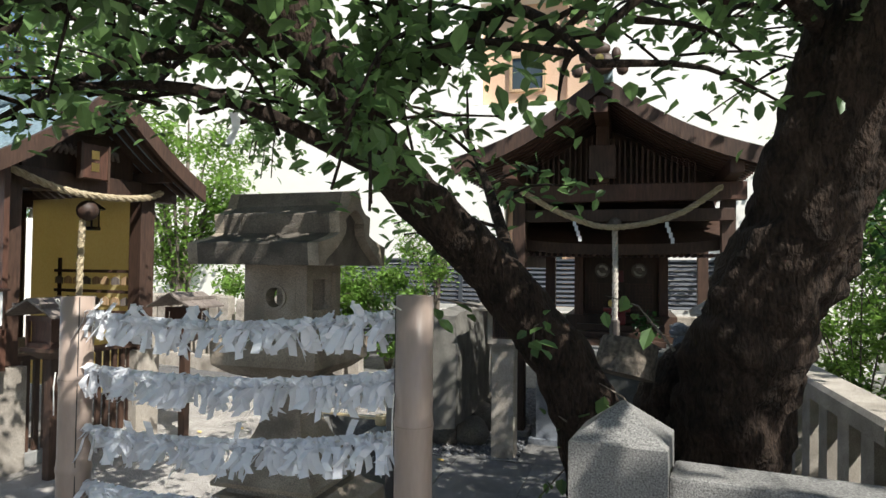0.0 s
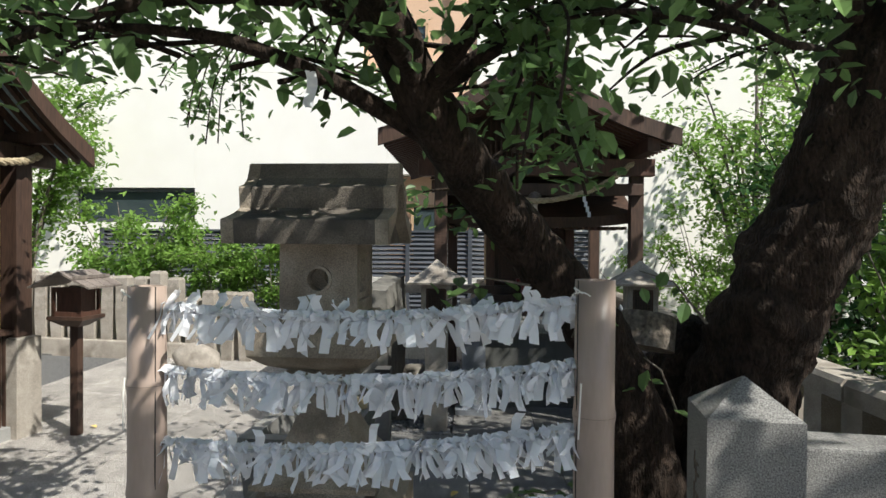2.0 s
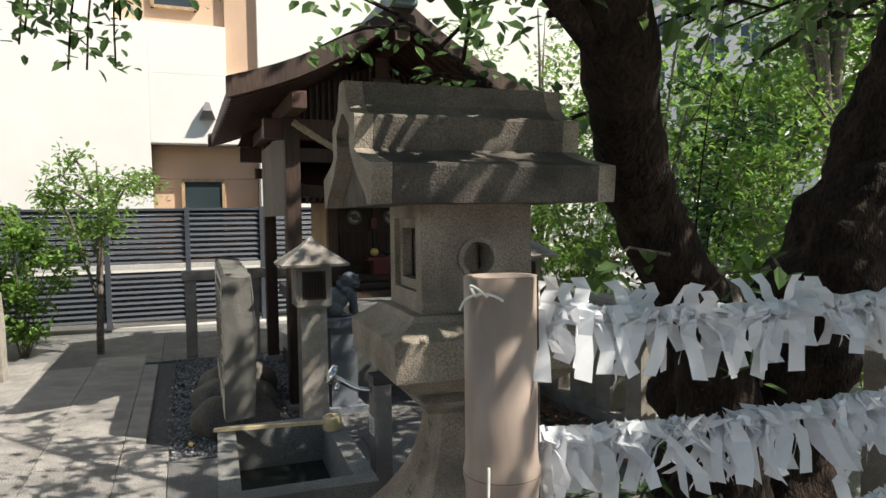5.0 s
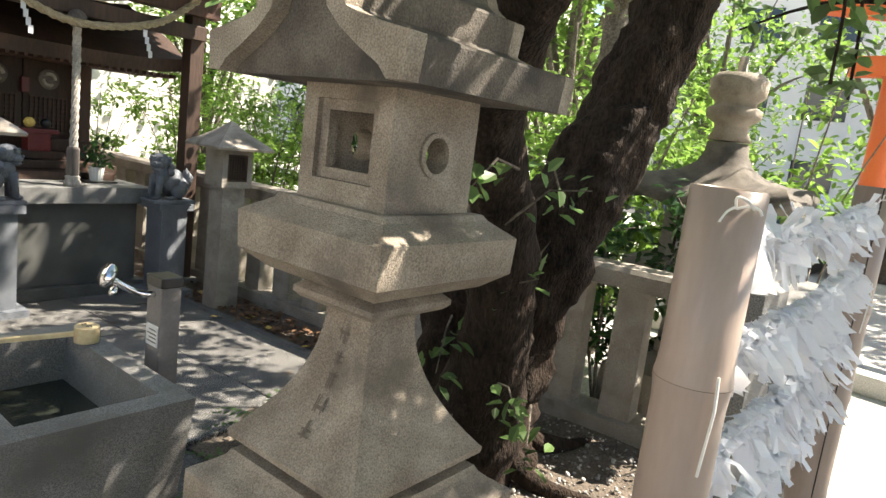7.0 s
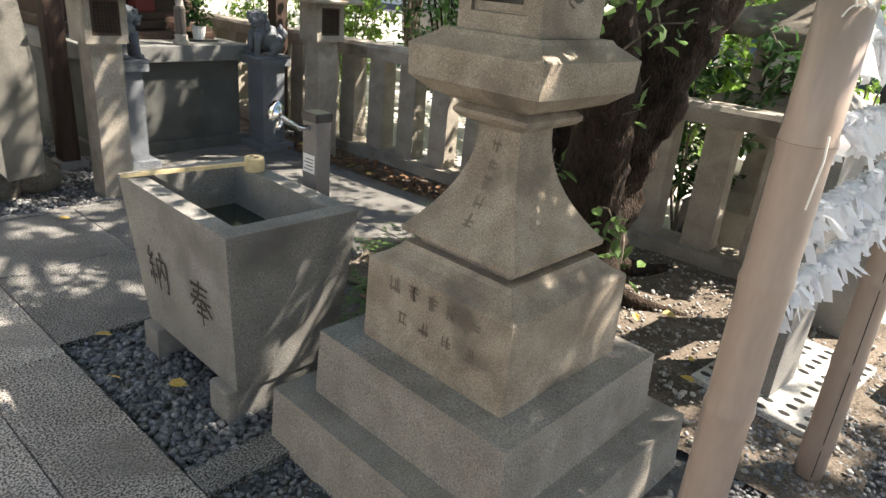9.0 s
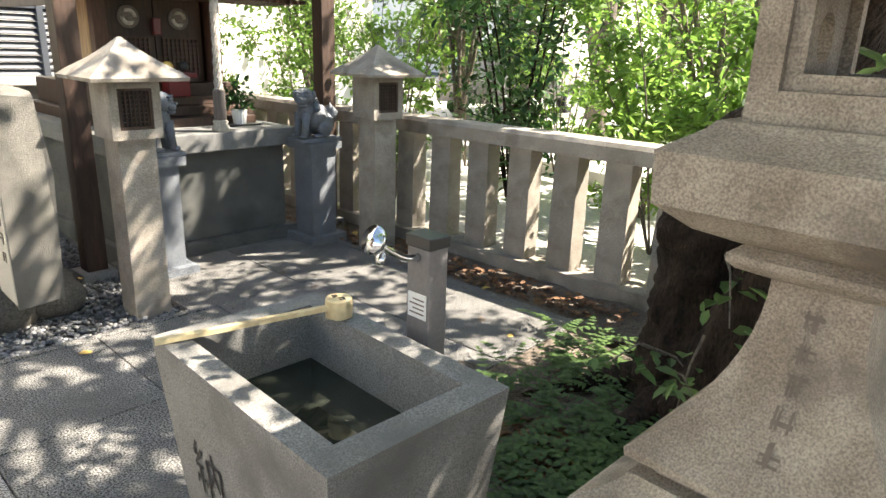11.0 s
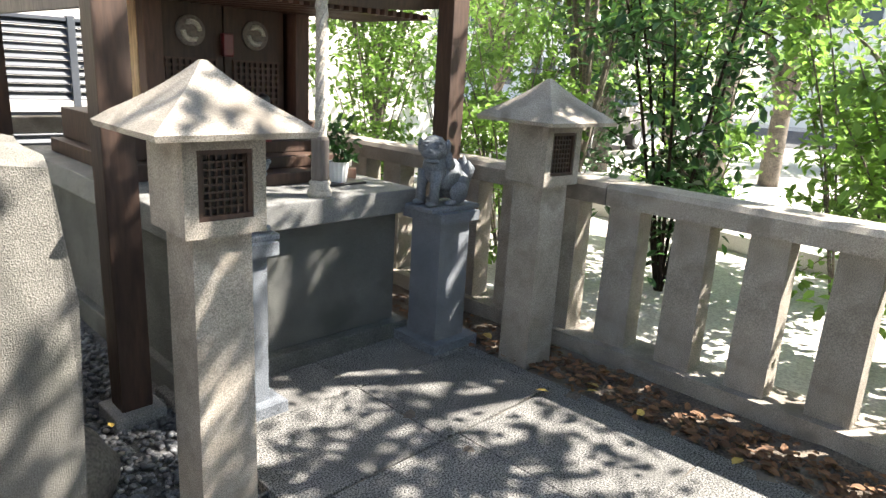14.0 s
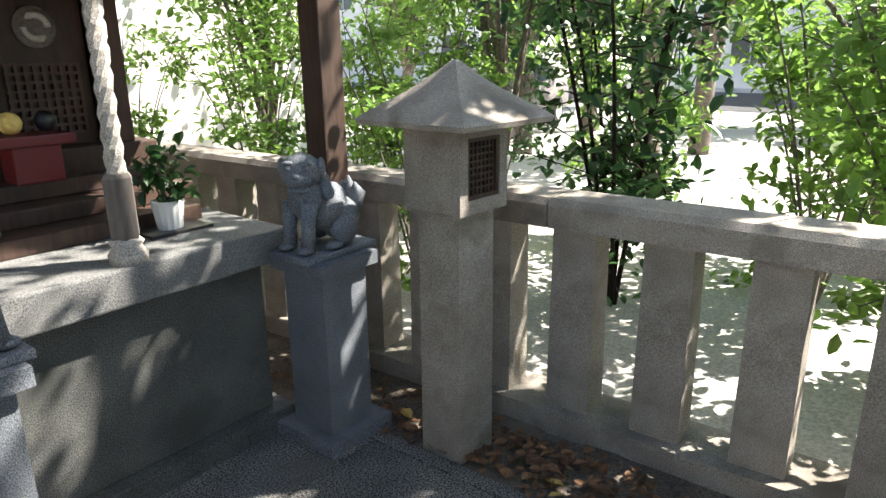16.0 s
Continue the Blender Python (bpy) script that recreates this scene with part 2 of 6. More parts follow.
def tube(bm, pts, rad, n=8, rough=0.0, seed=0):
    """A tube of changing radius along points."""
    pts = [Vector(p) for p in pts]
    loops, side = [], Vector((1, 0, 0))
    for i, p in enumerate(pts):
        d = (pts[min(i + 1, len(pts) - 1)] - pts[max(i - 1, 0)]).normalized()
        side = (side - d * side.dot(d))
        side = side.normalized() if side.length > 1e-4 else d.orthogonal().normalized()
        up = d.cross(side)
        r = rad[i] if hasattr(rad, "__len__") else rad
        lp = []
        for k in range(n):
            a = 2 * math.pi * k / n
            q = side * math.cos(a) + up * math.sin(a)
            s = 1 + (rough * noise.noise((p + q * r) * 6 + Vector((seed, 0, 0))) + 0.6 * rough * noise.noise((p + q * r) * 19) if rough else 0)
            lp.append(p + q * r * s)
        loops.append(lp)
    return rings(bm, loops)


def smooth_path(pts, k=6):
    """Catmull-Rom through points that may carry a radius."""
    pts = [np.array(p, float) for p in pts]
    out = []
    for i in range(len(pts) - 1):
        p0, p1, p2, p3 = pts[max(i - 1, 0)], pts[i], pts[i + 1], pts[min(i + 2, len(pts) - 1)]
        for j in range(k):
            t = j / k
            out.append(0.5 * (2 * p1 + (p2 - p0) * t + (2 * p0 - 5 * p1 + 4 * p2 - p3) * t * t + (3 * p1 - p0 - 3 * p2 + p3) * t**3))
    out.append(pts[-1])
    return out


def finish(bm, bevel=0.0, smooth=False):
    if bevel:
        bmesh.ops.bevel(bm, geom=[e for e in bm.edges if len(e.link_faces) == 2 and e.calc_face_angle(0) > 0.35], offset=bevel, segments=2, affect="EDGES", profile=0.6)
    bmesh.ops.recalc_face_normals(bm, faces=bm.faces)
    for f in bm.faces:
        f.smooth = smooth
    return bm


def mesh_of(name, bm, material):
    me = bpy.data.meshes.new(name)
    bm.to_mesh(me)
    bm.free()
    me.materials.append(material)
    return me


BASE = Matrix()
# the precinct lies turned against the street: one frame for the paving, one for the altar and its shelter
PRECINCT = pose(0.109, 3.288, 0, 0, 0, 8.9) @ pose(-0.13, -3.36, 0)
SHRINE = pose(0.665, 5.85, 0, 0, 0, 9) @ pose(-0.70, -5.90, 0)


def part(name, bm, material, parent=None, label="", bevel=0.0, smooth=False):
    finish(bm, bevel, smooth)
    ob = new(name, mesh_of(name, bm, material))
    ob.parent = parent
    if label:
        ob["label"] = label
    return ob


def single(name, bm, material, label, category, group="", kind="", bevel=0.0, smooth=False, m=None):
    ob = part(name, bm, material, None, "", bevel, smooth)
    ob.matrix_basis = BASE @ m if m is not None else BASE
    return tagged(ob, label, category, group, kind)


def thing(name, label, category, m=None, group="", kind=""):
    ob = new(name)
    ob.empty_display_size = 0.1
    ob.matrix_basis = BASE @ m if m is not None else BASE
    return tagged(ob, label, category, group, kind)


def block(x0, x1, y0, y1, z0, z1, bevel=0.004):
    bm = bmesh.new()
    cube(bm, x0, x1, y0, y1, z0, z1, bevel)
    return bm


def flecks(n, place, size, seed, fold=0.25, aspect=0.55, flat=0.0, droop=0.0):
    """Many small folded leaves as vertices and faces; place(rng) gives a point."""
    rng = random.Random(seed)
    vs, fs = [], []
    for _ in range(n):
        p = Vector(place(rng))
        L = size * rng.uniform(0.6, 1.3)
        W = L * aspect
        d = Vector((rng.gauss(0, 1), rng.gauss(0, 1), rng.gauss(0, 1 - flat) - droop)).normalized()
        s = d.cross(Vector((rng.gauss(0, 0.35), rng.gauss(0, 0.35), 1))).normalized()
        u = s.cross(d)
        b = len(vs)
        vs += [p, p + d * L * 0.35 + s * W * 0.5 + u * fold * W, p + d * L * 0.75 + s * W * 0.38 + u * fold * W * 0.7, p + d * L - u * fold * W * 0.4,
               p + d * L * 0.75 - s * W * 0.38 + u * fold * W * 0.7, p + d * L * 0.35 - s * W * 0.5 + u * fold * W]
        fs += [(b, b + 1, b + 2, b + 3), (b, b + 3, b + 4, b + 5)]
    return vs, fs


def leaf_part(name, vf, material, parent=None, label=""):
    me = bpy.data.meshes.new(name)
    me.from_pydata([tuple(v) for v in vf[0]], [], vf[1])
    me.materials.append(material)
    ob = new(name, me)
    ob.parent = parent
    if label:
        ob["label"] = label
    return ob

# ---- ground and paving ----
def sheet(name, x0, x1, y0, y1, z, material, label, category, n=1, amp=0.0):
    bm = bmesh.new()
    nx, ny = max(1, int((x1 - x0) * n)), max(1, int((y1 - y0) * n))
    vs = [[bm.verts.new((x0 + (x1 - x0) * i / nx, y0 + (y1 - y0) * j / ny, z + (amp * noise.noise(Vector((i * 0.9, j * 0.9, 3))) if amp else 0))) for j in range(ny + 1)] for i in range(nx + 1)]
    for i in range(nx):
        for j in range(ny):
            bm.faces.new((vs[i][j], vs[i + 1][j], vs[i + 1][j + 1], vs[i][j + 1]))
    return single(name, bm, material, label, category, kind="structure", smooth=amp > 0)


sheet("ground", -300, 300, -300, 300, -0.06, GROUND, "pale sunlit ground of the street around the shrine", "ground")
sheet("ground", -6, 3.2, -4, 2.2, -0.037, GRAVEL_BED, "dark grey gravel bed before the lantern", "ground")
BASE = PRECINCT
sheet("ground", -6, 3.2, 1.7, 12, -0.035, GRAVEL_BED, "dark grey gravel bed under the shrine precinct", "ground")
sheet("ground", 1.4, 3.2, 0.9, 8.6, -0.012, DIRT, "brown trodden earth round the tree", "ground", 6, 0.03)

BASE = Matrix()

# ---- far side: louvred fence, house ----
def louvre_fence():
    t = thing("louvre_fence", "dark blue-grey aluminium louvre fence with horizontal slats", "fence", pose(0.3, 10.75, 0, 0, 0, 9) @ Matrix.Diagonal((1, 1, 0.905, 1)))
    for x in np.arange(-6.4, 2.05, 1.05):
        part("post", block(x - 0.035, x + 0.035, -0.05, 0.05, 0.0, 1.9), LOUVRE, t)
    bm = bmesh.new()
    cube(bm, -6.4, 2.0, -0.045, 0.04, 0.93, 1.0, 0.004)
    part("middle_rail", bm, CONCRETE, t, "pale middle rail")
    slat = bmesh.new()
    cube(slat, -4.2, 4.2, -0.008, 0.008, -0.045, 0.045, 0.003, pose(0, 0, 0, -35))
    finish(slat)
    me = mesh_of("slat", slat, LOUVRE)
    for z in list(np.arange(0.16, 0.92, 0.085)) + list(np.arange(1.05, 1.84, 0.085)):
        s = new("slat", me)
        s.parent = t
        s.location = (-2.2, 0.005, z)
    part("top_rail", block(-6.4, 2.0, -0.04, 0.04, 1.84, 1.88), LOUVRE, t)
    return t


louvre_fence()
single("kerb", block(-6.5, 6, 10.45, 10.95, -0.06, 0.02, 0.01), CONCRETE, "pale concrete strip below the louvre fence", "kerb", kind="structure")


def house():
    t = thing("house", "white rendered house with peach recesses and dark windows", "house", pose(-0.206, 11.544, 0, 0, 0, 9))
    # wall with openings, built from butted blocks
    def wall(x0, x1, z0, z1, y=0.0, material=PLASTER, name="wall"):
        part(name, block(x0, x1, y, y + 0.3, z0, z1, 0.006), material, t)
    wall(-12, -7.05, -0.06, 9.5)
    wall(-7.05, -4.79, -0.06, 1.83)
    wall(-7.05, -4.79, 2.47, 9.5)
    wall(-4.79, -1.25, -0.06, 4.58)
    wall(-4.79, -1.72, 4.58, 9.5)
    wall(-1.25, 0.38, -0.06, 0.8)
    wall(-1.25, 0.38, 2.73, 3.8)
    wall(-1.25, -0.11, 3.8, 4.58)
    wall(-1.72, -0.11, 6.5, 9.5)
    wall(0.38, 7.2, -0.06, 9.5)
    # recesses in peach
    wall(-1.25, 0.38, 0.8, 2.2, 0.42, PLASTER_PEACH, "recess_wall")
    wall(-1.25, 0.38, 2.204, 2.73, 0.42, PLASTER_PEACH, "recess_wall")
    wall(-0.11, 0.38, 3.8, 9.5, 0.12, PLASTER_PEACH, "recess_wall")
    wall(-1.72, -0.11, 4.58, 6.5, 0.25, PLASTER_PEACH, "recess_wall")
    for x0, x1, z0, z1, y in ((-0.83, -0.16, 1.1, 2.2, 0.36), (-1.19, -0.52, 4.84, 5.52, 0.2), (-7.03, -4.81, 1.85, 2.45, 0.12)):
        w = part("window", block(x0 + 0.05, x1 - 0.05, y, y + 0.02, z0 + 0.05, z1 - 0.05), GLASS_DARK, t, "dark glazed window")
        bm = bmesh.new()
        for a in ((x0, x1, z0, z0 + 0.05), (x0, x1, z1 - 0.05, z1), (x0, x0 + 0.05, z0, z1), (x1 - 0.05, x1, z0, z1)):
            cube(bm, a[0], a[1], y - 0.03, y + 0.05, a[2], a[3], 0.004)
        part("frame", bm, LOUVRE if x0 < -5 else WOOD_PALE, w)
    bm = bmesh.new()
    loft(bm, [(0.12, 0.06, 0), (0.07, 0.14, 0.12), (0.03, 0.08, 0.26)], 0, -0.08)
    v = part("vent_hood", bm, TAP_GREY, t, "grey vent hood", 0.01)
    v.location = (-0.42, 0, 3.1)
    part("roof", block(-12.3, 7.5, -0.3, 8, 9.5, 9.75, 0.02), CONCRETE, t)
    part("wall", block(-12, 7.2, 7.4, 7.7, -0.06, 9.5, 0.01), PLASTER, t)
    part("wall", block(-12, -11.7, 0.3, 7.4, -0.06, 9.5, 0.01), PLASTER, t)
    part("wall", block(6.9, 7.2, 0.3, 7.4, -0.06, 9.5, 0.01), PLASTER, t)


house()

# ---- stone lantern ----
def lantern():
    t = thing("stone_lantern", "tall weathered granite lantern with a gabled roof on a stepped base", "stone lantern", pose(1.065, 1.951, 0, 0, 0, 6.5))
    def lay(name, secs, material=STONE_OLD, bevel=0.006, label=""):
        bm = bmesh.new()
        loft(bm, secs)
        return part(name, bm, material, t, label, bevel)
    lay("lower_step", [(0.475, 0.475, -0.03), (0.467, 0.467, 0.185)], STONE_STEP, 0.008)
    lay("upper_step", [(0.374, 0.374, 0.185), (0.366, 0.366, 0.402)], STONE_STEP, 0.008)
    lay("plinth", [(0.272, 0.272, 0.402), (0.268, 0.268, 0.660), (0.258, 0.258, 0.668), (0.230, 0.230, 0.684), (0.206, 0.206, 0.704), (0.198, 0.198, 0.718)])
    lay("joint", [(0.165, 0.165, 0.7185), (0.165, 0.165, 0.7395)], STONE_STEP, 0.0)
    prof = [(0.175, 0.175, 0.740), (0.205, 0.205, 0.750), (0.207, 0.207, 0.766)]
    def flare(f):
        return 0.2 - 0.13 * (1 - (1 - f) ** 2.1)
    for i in range(11):
        f = i / 10
        prof.append((flare(f), flare(f), 0.772 + 0.30 * f))
    prof += [(0.112, 0.112, 1.088), (0.124, 0.124, 1.100), (0.124, 0.124, 1.112), (0.104, 0.104, 1.128)]
    lay("flared_shaft", prof, bevel=0.003)
    lay("tray", [(0.112, 0.112, 1.128), (0.165, 0.165, 1.148), (0.212, 0.212, 1.185), (0.215, 0.215, 1.265), (0.20, 0.20, 1.275), (0.165, 0.165, 1.298), (0.155, 0.155, 1.31)], bevel=0.004)
    # fire box: two windowed sides between two faces with a round hole
    a, z0, z1 = 0.130, 1.31, 1.547
    zc, n = 1.428, 24
    rect = [(u, v) for u, v in ((1, -1), (1, 1), (-1, 1), (-1, -1))]
    def plate(name, outer, inner, put, d0, d1):
        """A flat ring of stone between two outlines, from depth d0 to d1."""
        bm = bmesh.new()
        loops = [[bm.verts.new(put(p[0], p[1], d)) for p in q] for q, d in ((outer, d0), (inner, d0), (inner, d1), (outer, d1))]
        m = len(outer)
        for p, q in zip(loops, loops[1:] + loops[:1]):
            for i in range(m):
                bm.faces.new((p[i], p[(i + 1) % m], q[(i + 1) % m], q[i]))
        return part(name, bm, STONE_OLD, t)
    for s in (-1, 1):
        side = lambda u, v, d: (s * d, u, v)
        box = lambda hu, lo, hi: [(u * hu, hi if v > 0 else lo) for u, v in rect]
        plate("window_side", box(a, z0, z1), box(0.088, z0 + 0.045, z1 - 0.03), side, a, a - 0.045)
        plate("window_frame", box(0.0875, z0 + 0.0455, z1 - 0.0305), box(0.064, z0 + 0.068, z1 - 0.052), side, a - 0.013, a - 0.036)
        face = lambda u, v, d: (u, s * d, v)
        w = a - 0.0455
        rim = []
        for (ua, va), (ub, vb) in zip(box(w, z0, z1), box(w, z0, z1)[1:] + box(w, z0, z1)[:1]):
            rim += [(ua + (ub - ua) * k / 6, va + (vb - va) * k / 6) for k in range(6)]
        hole = [(0.036 * u / math.hypot(u, v - zc), zc + 0.036 * (v - zc) / math.hypot(u, v - zc)) for u, v in rim]
        plate("round_side", rim, hole, face, a, a - 0.05)
        circle = lambda r: [(r * math.cos(2 * math.pi * i / n), zc + r * math.sin(2 * math.pi * i / n)) for i in range(n)]
        plate("hole_rim", circle(0.047), circle(0.0365), face, a + 0.007, a - 0.001)
    rng = random.Random(14)
    def glyphs(name, spots, h, at):
        for u, v in spots:
            bm = bmesh.new()
            for k in range(5):
                a, b2 = rng.uniform(-0.35, 0.35) * h, rng.uniform(-0.4, 0.4) * h
                if k % 2:
                    q = [(u - 0.45 * h * rng.uniform(0.5, 1), v + b2 - 0.05 * h), (u + 0.45 * h, v + b2 - 0.05 * h), (u + 0.45 * h, v + b2 + 0.06 * h), (u - 0.4 * h, v + b2 + 0.06 * h)]
                else:
                    q = [(u + a - 0.06 * h, v - 0.5 * h * rng.uniform(0.4, 1)), (u + a + 0.06 * h, v - 0.45 * h), (u + a + 0.06 * h, v + 0.5 * h), (u + a - 0.06 * h, v + 0.5 * h * rng.uniform(0.4, 1))]
                bm.faces.new([bm.verts.new(at(*c)) for c in q])
            part(name, bm, INK_FADED, t, "worn carved character")
    glyphs("character", [(-0.15 + 0.075 * k, 0.615) for k in range(5)], 0.05, lambda u, v: (-0.2725, -u, v))
    glyphs("character", [(-0.11 + 0.085 * k, 0.525) for k in range(4)], 0.045, lambda u, v: (-0.2735, -u, v))
    def on_shaft(u, v):
        f = (v - 0.772) / 0.30
        return (-flare(f) - 0.003, -u, v)
    glyphs("character", [(0.0, 0.83 + 0.048 * k) for k in range(5)], 0.036, on_shaft)
    # roof: stepped curved gable, ridge along local x
    half = [(0.018, 1.822), (0.034, 1.818), (0.039, 1.80), (0.053, 1.768), (0.085, 1.744), (0.128, 1.734), (0.131, 1.728), (0.123, 1.664), (0.130, 1.659), (0.17, 1.645), (0.225, 1.632), (0.276, 1.622), (0.278, 1.616), (0.270, 1.546)]
    under = [(0.235, 1.546), (0.215, 1.57), (0.165, 1.60), (0.115, 1.635), (0.078, 1.672), (0.07, 1.70), (0.086, 1.722), (0.06, 1.742), (0.012, 1.772)]
    under = [(y, 1.546 + (z - 1.546) * 0.91) for y, z in under]
    outline = [(-y, z) for y, z in reversed(half)] + half
    bm = bmesh.new()
    rings(bm, [[(x, y, z) for y, z in outline] for x in (-0.228, 0.215)])
    part("roof", bm, STONE_ROOF, t, "dark weathered roof with a stepped curved slope", 0.004)
    for s in (-1, 1):
        bm = bmesh.new()
        closed = outline + [(y, z) for y, z in under] + [(-y, z) for y, z in reversed(under)]
        a_, b_ = [[bm.verts.new((x, y, z)) for y, z in closed] for x in (s * 0.222 - 0.007, s * 0.262 - 0.007)]
        m_ = len(closed)
        for i in range(m_):
            j = (i + 1) % m_
            bm.faces.new((a_[i], a_[j], b_[j], b_[i]))
        h = len(half)
        # faces between outer slope and inner arch
        right = list(range(h, 2 * h))
        left = list(range(h - 1, -1, -1))
        ur, ul = list(range(2 * h, 2 * h + len(under))), list(range(m_ - 1, m_ - 1 - len(under), -1))
        for vs in (a_, b_):
            for outer, inner in ((right, ur), (left, ul)):
                oo, ii = list(reversed(outer)), inner
                i = j = 0
                while i < len(oo) - 1 or j < len(ii) - 1:
                    if j == len(ii) - 1 or (i < len(oo) - 1 and i / (len(oo) - 1) <= j / (len(ii) - 1)):
                        bm.faces.new((vs[oo[i]], vs[oo[i + 1]], vs[ii[j]]))
                        i += 1
                    else:
                        bm.faces.new((vs[oo[i]], vs[ii[j + 1]], vs[ii[j]]))
                        j += 1
            bm.faces.new((vs[right[0]], vs[left[0]], vs[ul[-1]], vs[ur[-1]]))
        part("gable_end", bm, STONE_OLD, t, "paler carved gable end")
    return t


LANTERN = lantern()

# ---- fortune-paper rack ----
def bamboo(name, x, y, top, r, seed):
    t = thing(name, "thick dry bamboo post with ringed nodes tied with white string", "bamboo post", pose(x, y, 0), "posts of the paper rack")
    bm = bmesh.new()
    prof = []
    nodes = [0.12, 0.42, 0.70, 0.97, 1.185 if seed else 1.22]
    zs = sorted(set([-0.05] + [z + d for z in nodes for d in (-0.03, -0.012, -0.004, 0.004, 0.012, 0.03)] + [top]))
    for z in zs:
        k = 1.0
        for zn in nodes:
            d = abs(z - zn)
            k += 0.07 if d < 0.006 else (0.03 if d < 0.014 else 0)
        prof.append((r * k * (1.06 - 0.06 * z / top), z))
    prof.append((r * 0.8, top))
    prof.append((r * 0.78, top - 0.06))
    lathe(bm, prof, 28)
    part("culm", bm, BAMBOO, t, smooth=True)
    for zn in nodes:
        bm = bmesh.new()
        lp = [[(rr * math.cos(2 * math.pi * i / 28), rr * math.sin(2 * math.pi * i / 28), z) for i in range(28)] for rr, z in ((r * 1.02, zn - 0.004), (r * 1.09, zn), (r * 1.02, zn + 0.004))]
        rings(bm, lp, cap=False)
        part("node_ring", bm, INK_FADED, t, "darker node ring", smooth=True)
    bm = bmesh.new()
    an = -0.55 if seed == 0 else -2.6
    tube(bm, [(r * 1.0 * math.cos(an + 0.02 * math.sin(z * 5)) * (1.06 - 0.06 * z / top), r * 1.0 * math.sin(an + 0.02 * math.sin(z * 5)) * (1.06 - 0.06 * z / top), z) for z in np.linspace(0.0, top, 24)], 0.0016, 5)
    part("split", bm, INK, t, "dark drying crack")
    return t


bamboo("bamboo_post", 0.921, 1.161, 1.45, 0.043, 0)
bamboo("bamboo_post", 1.948, 1.246, 1.478, 0.043, 1)
RACK_ROWS = [(1.405, 1.435), (1.255, 1.295), (1.085, 1.155), (0.93, 1.0)]


def string_row(zl, zr, seed):
    rng = random.Random(seed)
    a, b = Vector((0.953, 1.164, zl)), Vector((1.915, 1.243, zr))
    def at(f):
        p = a.lerp(b, f)
        p.z -= 0.03 * 4 * f * (1 - f)
        return p
    bm = bmesh.new()
    tube(bm, [at(i / 24) for i in range(25)], 0.003, 6)
    single("paper_string", bm, STRING, "white string strung with tied paper fortunes", "string", "strings of the paper rack")
    return at, rng


def paper_strip(bm, rng):
    """One knotted strip as a single ribbon: tail, crumpled knot, tail."""
    w = rng.uniform(0.0085, 0.0125)
    pts = []
    def tail():
        d = Vector((rng.gauss(0, 0.5), rng.gauss(0, 0.5), -1))
        if rng.random() < 0.08:
            d.z = rng.uniform(0.1, 0.7)
        d = d.normalized() * rng.uniform(0.05, 0.095) * (0.55 if d.z > 0 else 1.0)
        bend = Vector((rng.gauss(0, 0.008), rng.gauss(0, 0.008), 0))
        return [d, d * 0.66 + bend, d * 0.33 + bend * 0.7]
    pts += tail()
    for k in range(7):
        a = k * 1.9 + rng.uniform(-0.5, 0.5)
        pts.append(Vector((rng.gauss(0, 0.008), 0.013 * math.cos(a) + rng.gauss(0, 0.003), 0.012 * math.sin(a))))
    pts += list(reversed(tail()))
    prev = None
    turn = rng.uniform(0, math.pi)
    for i, p in enumerate(pts):
        turn += rng.uniform(-0.35, 0.55) if 2 < i < 10 else rng.uniform(-0.15, 0.15)
        s = Vector((math.cos(turn), math.sin(turn), rng.uniform(-0.25, 0.25))) * w
        e = (bm.verts.new(p - s), bm.verts.new(p + s))
        if prev:
            bm.faces.new((prev[0], prev[1], e[1], e[0]))
        prev = e


for i, (zl, zr) in enumerate(RACK_ROWS):
    at, rng = string_row(zl, zr, 40 + i)
    meshes = []
    for k in range(14):
        bm = bmesh.new()
        paper_strip(bm, rng)
        meshes.append(mesh_of("paper_fortune", bm, PAPER))
    for k in range(82):
        o = tagged(new("paper_fortune", meshes[rng.randrange(14)]), "white paper fortune strip knotted on the string", "paper strip", "paper fortunes on the rack")
        o.matrix_basis = Matrix.Translation(at((k + rng.uniform(0.1, 0.9)) / 82)) @ pose(0, 0, 0, rng.uniform(-12, 12), rng.uniform(-12, 12), rng.choice((0, 180)) + rng.uniform(-30, 30))

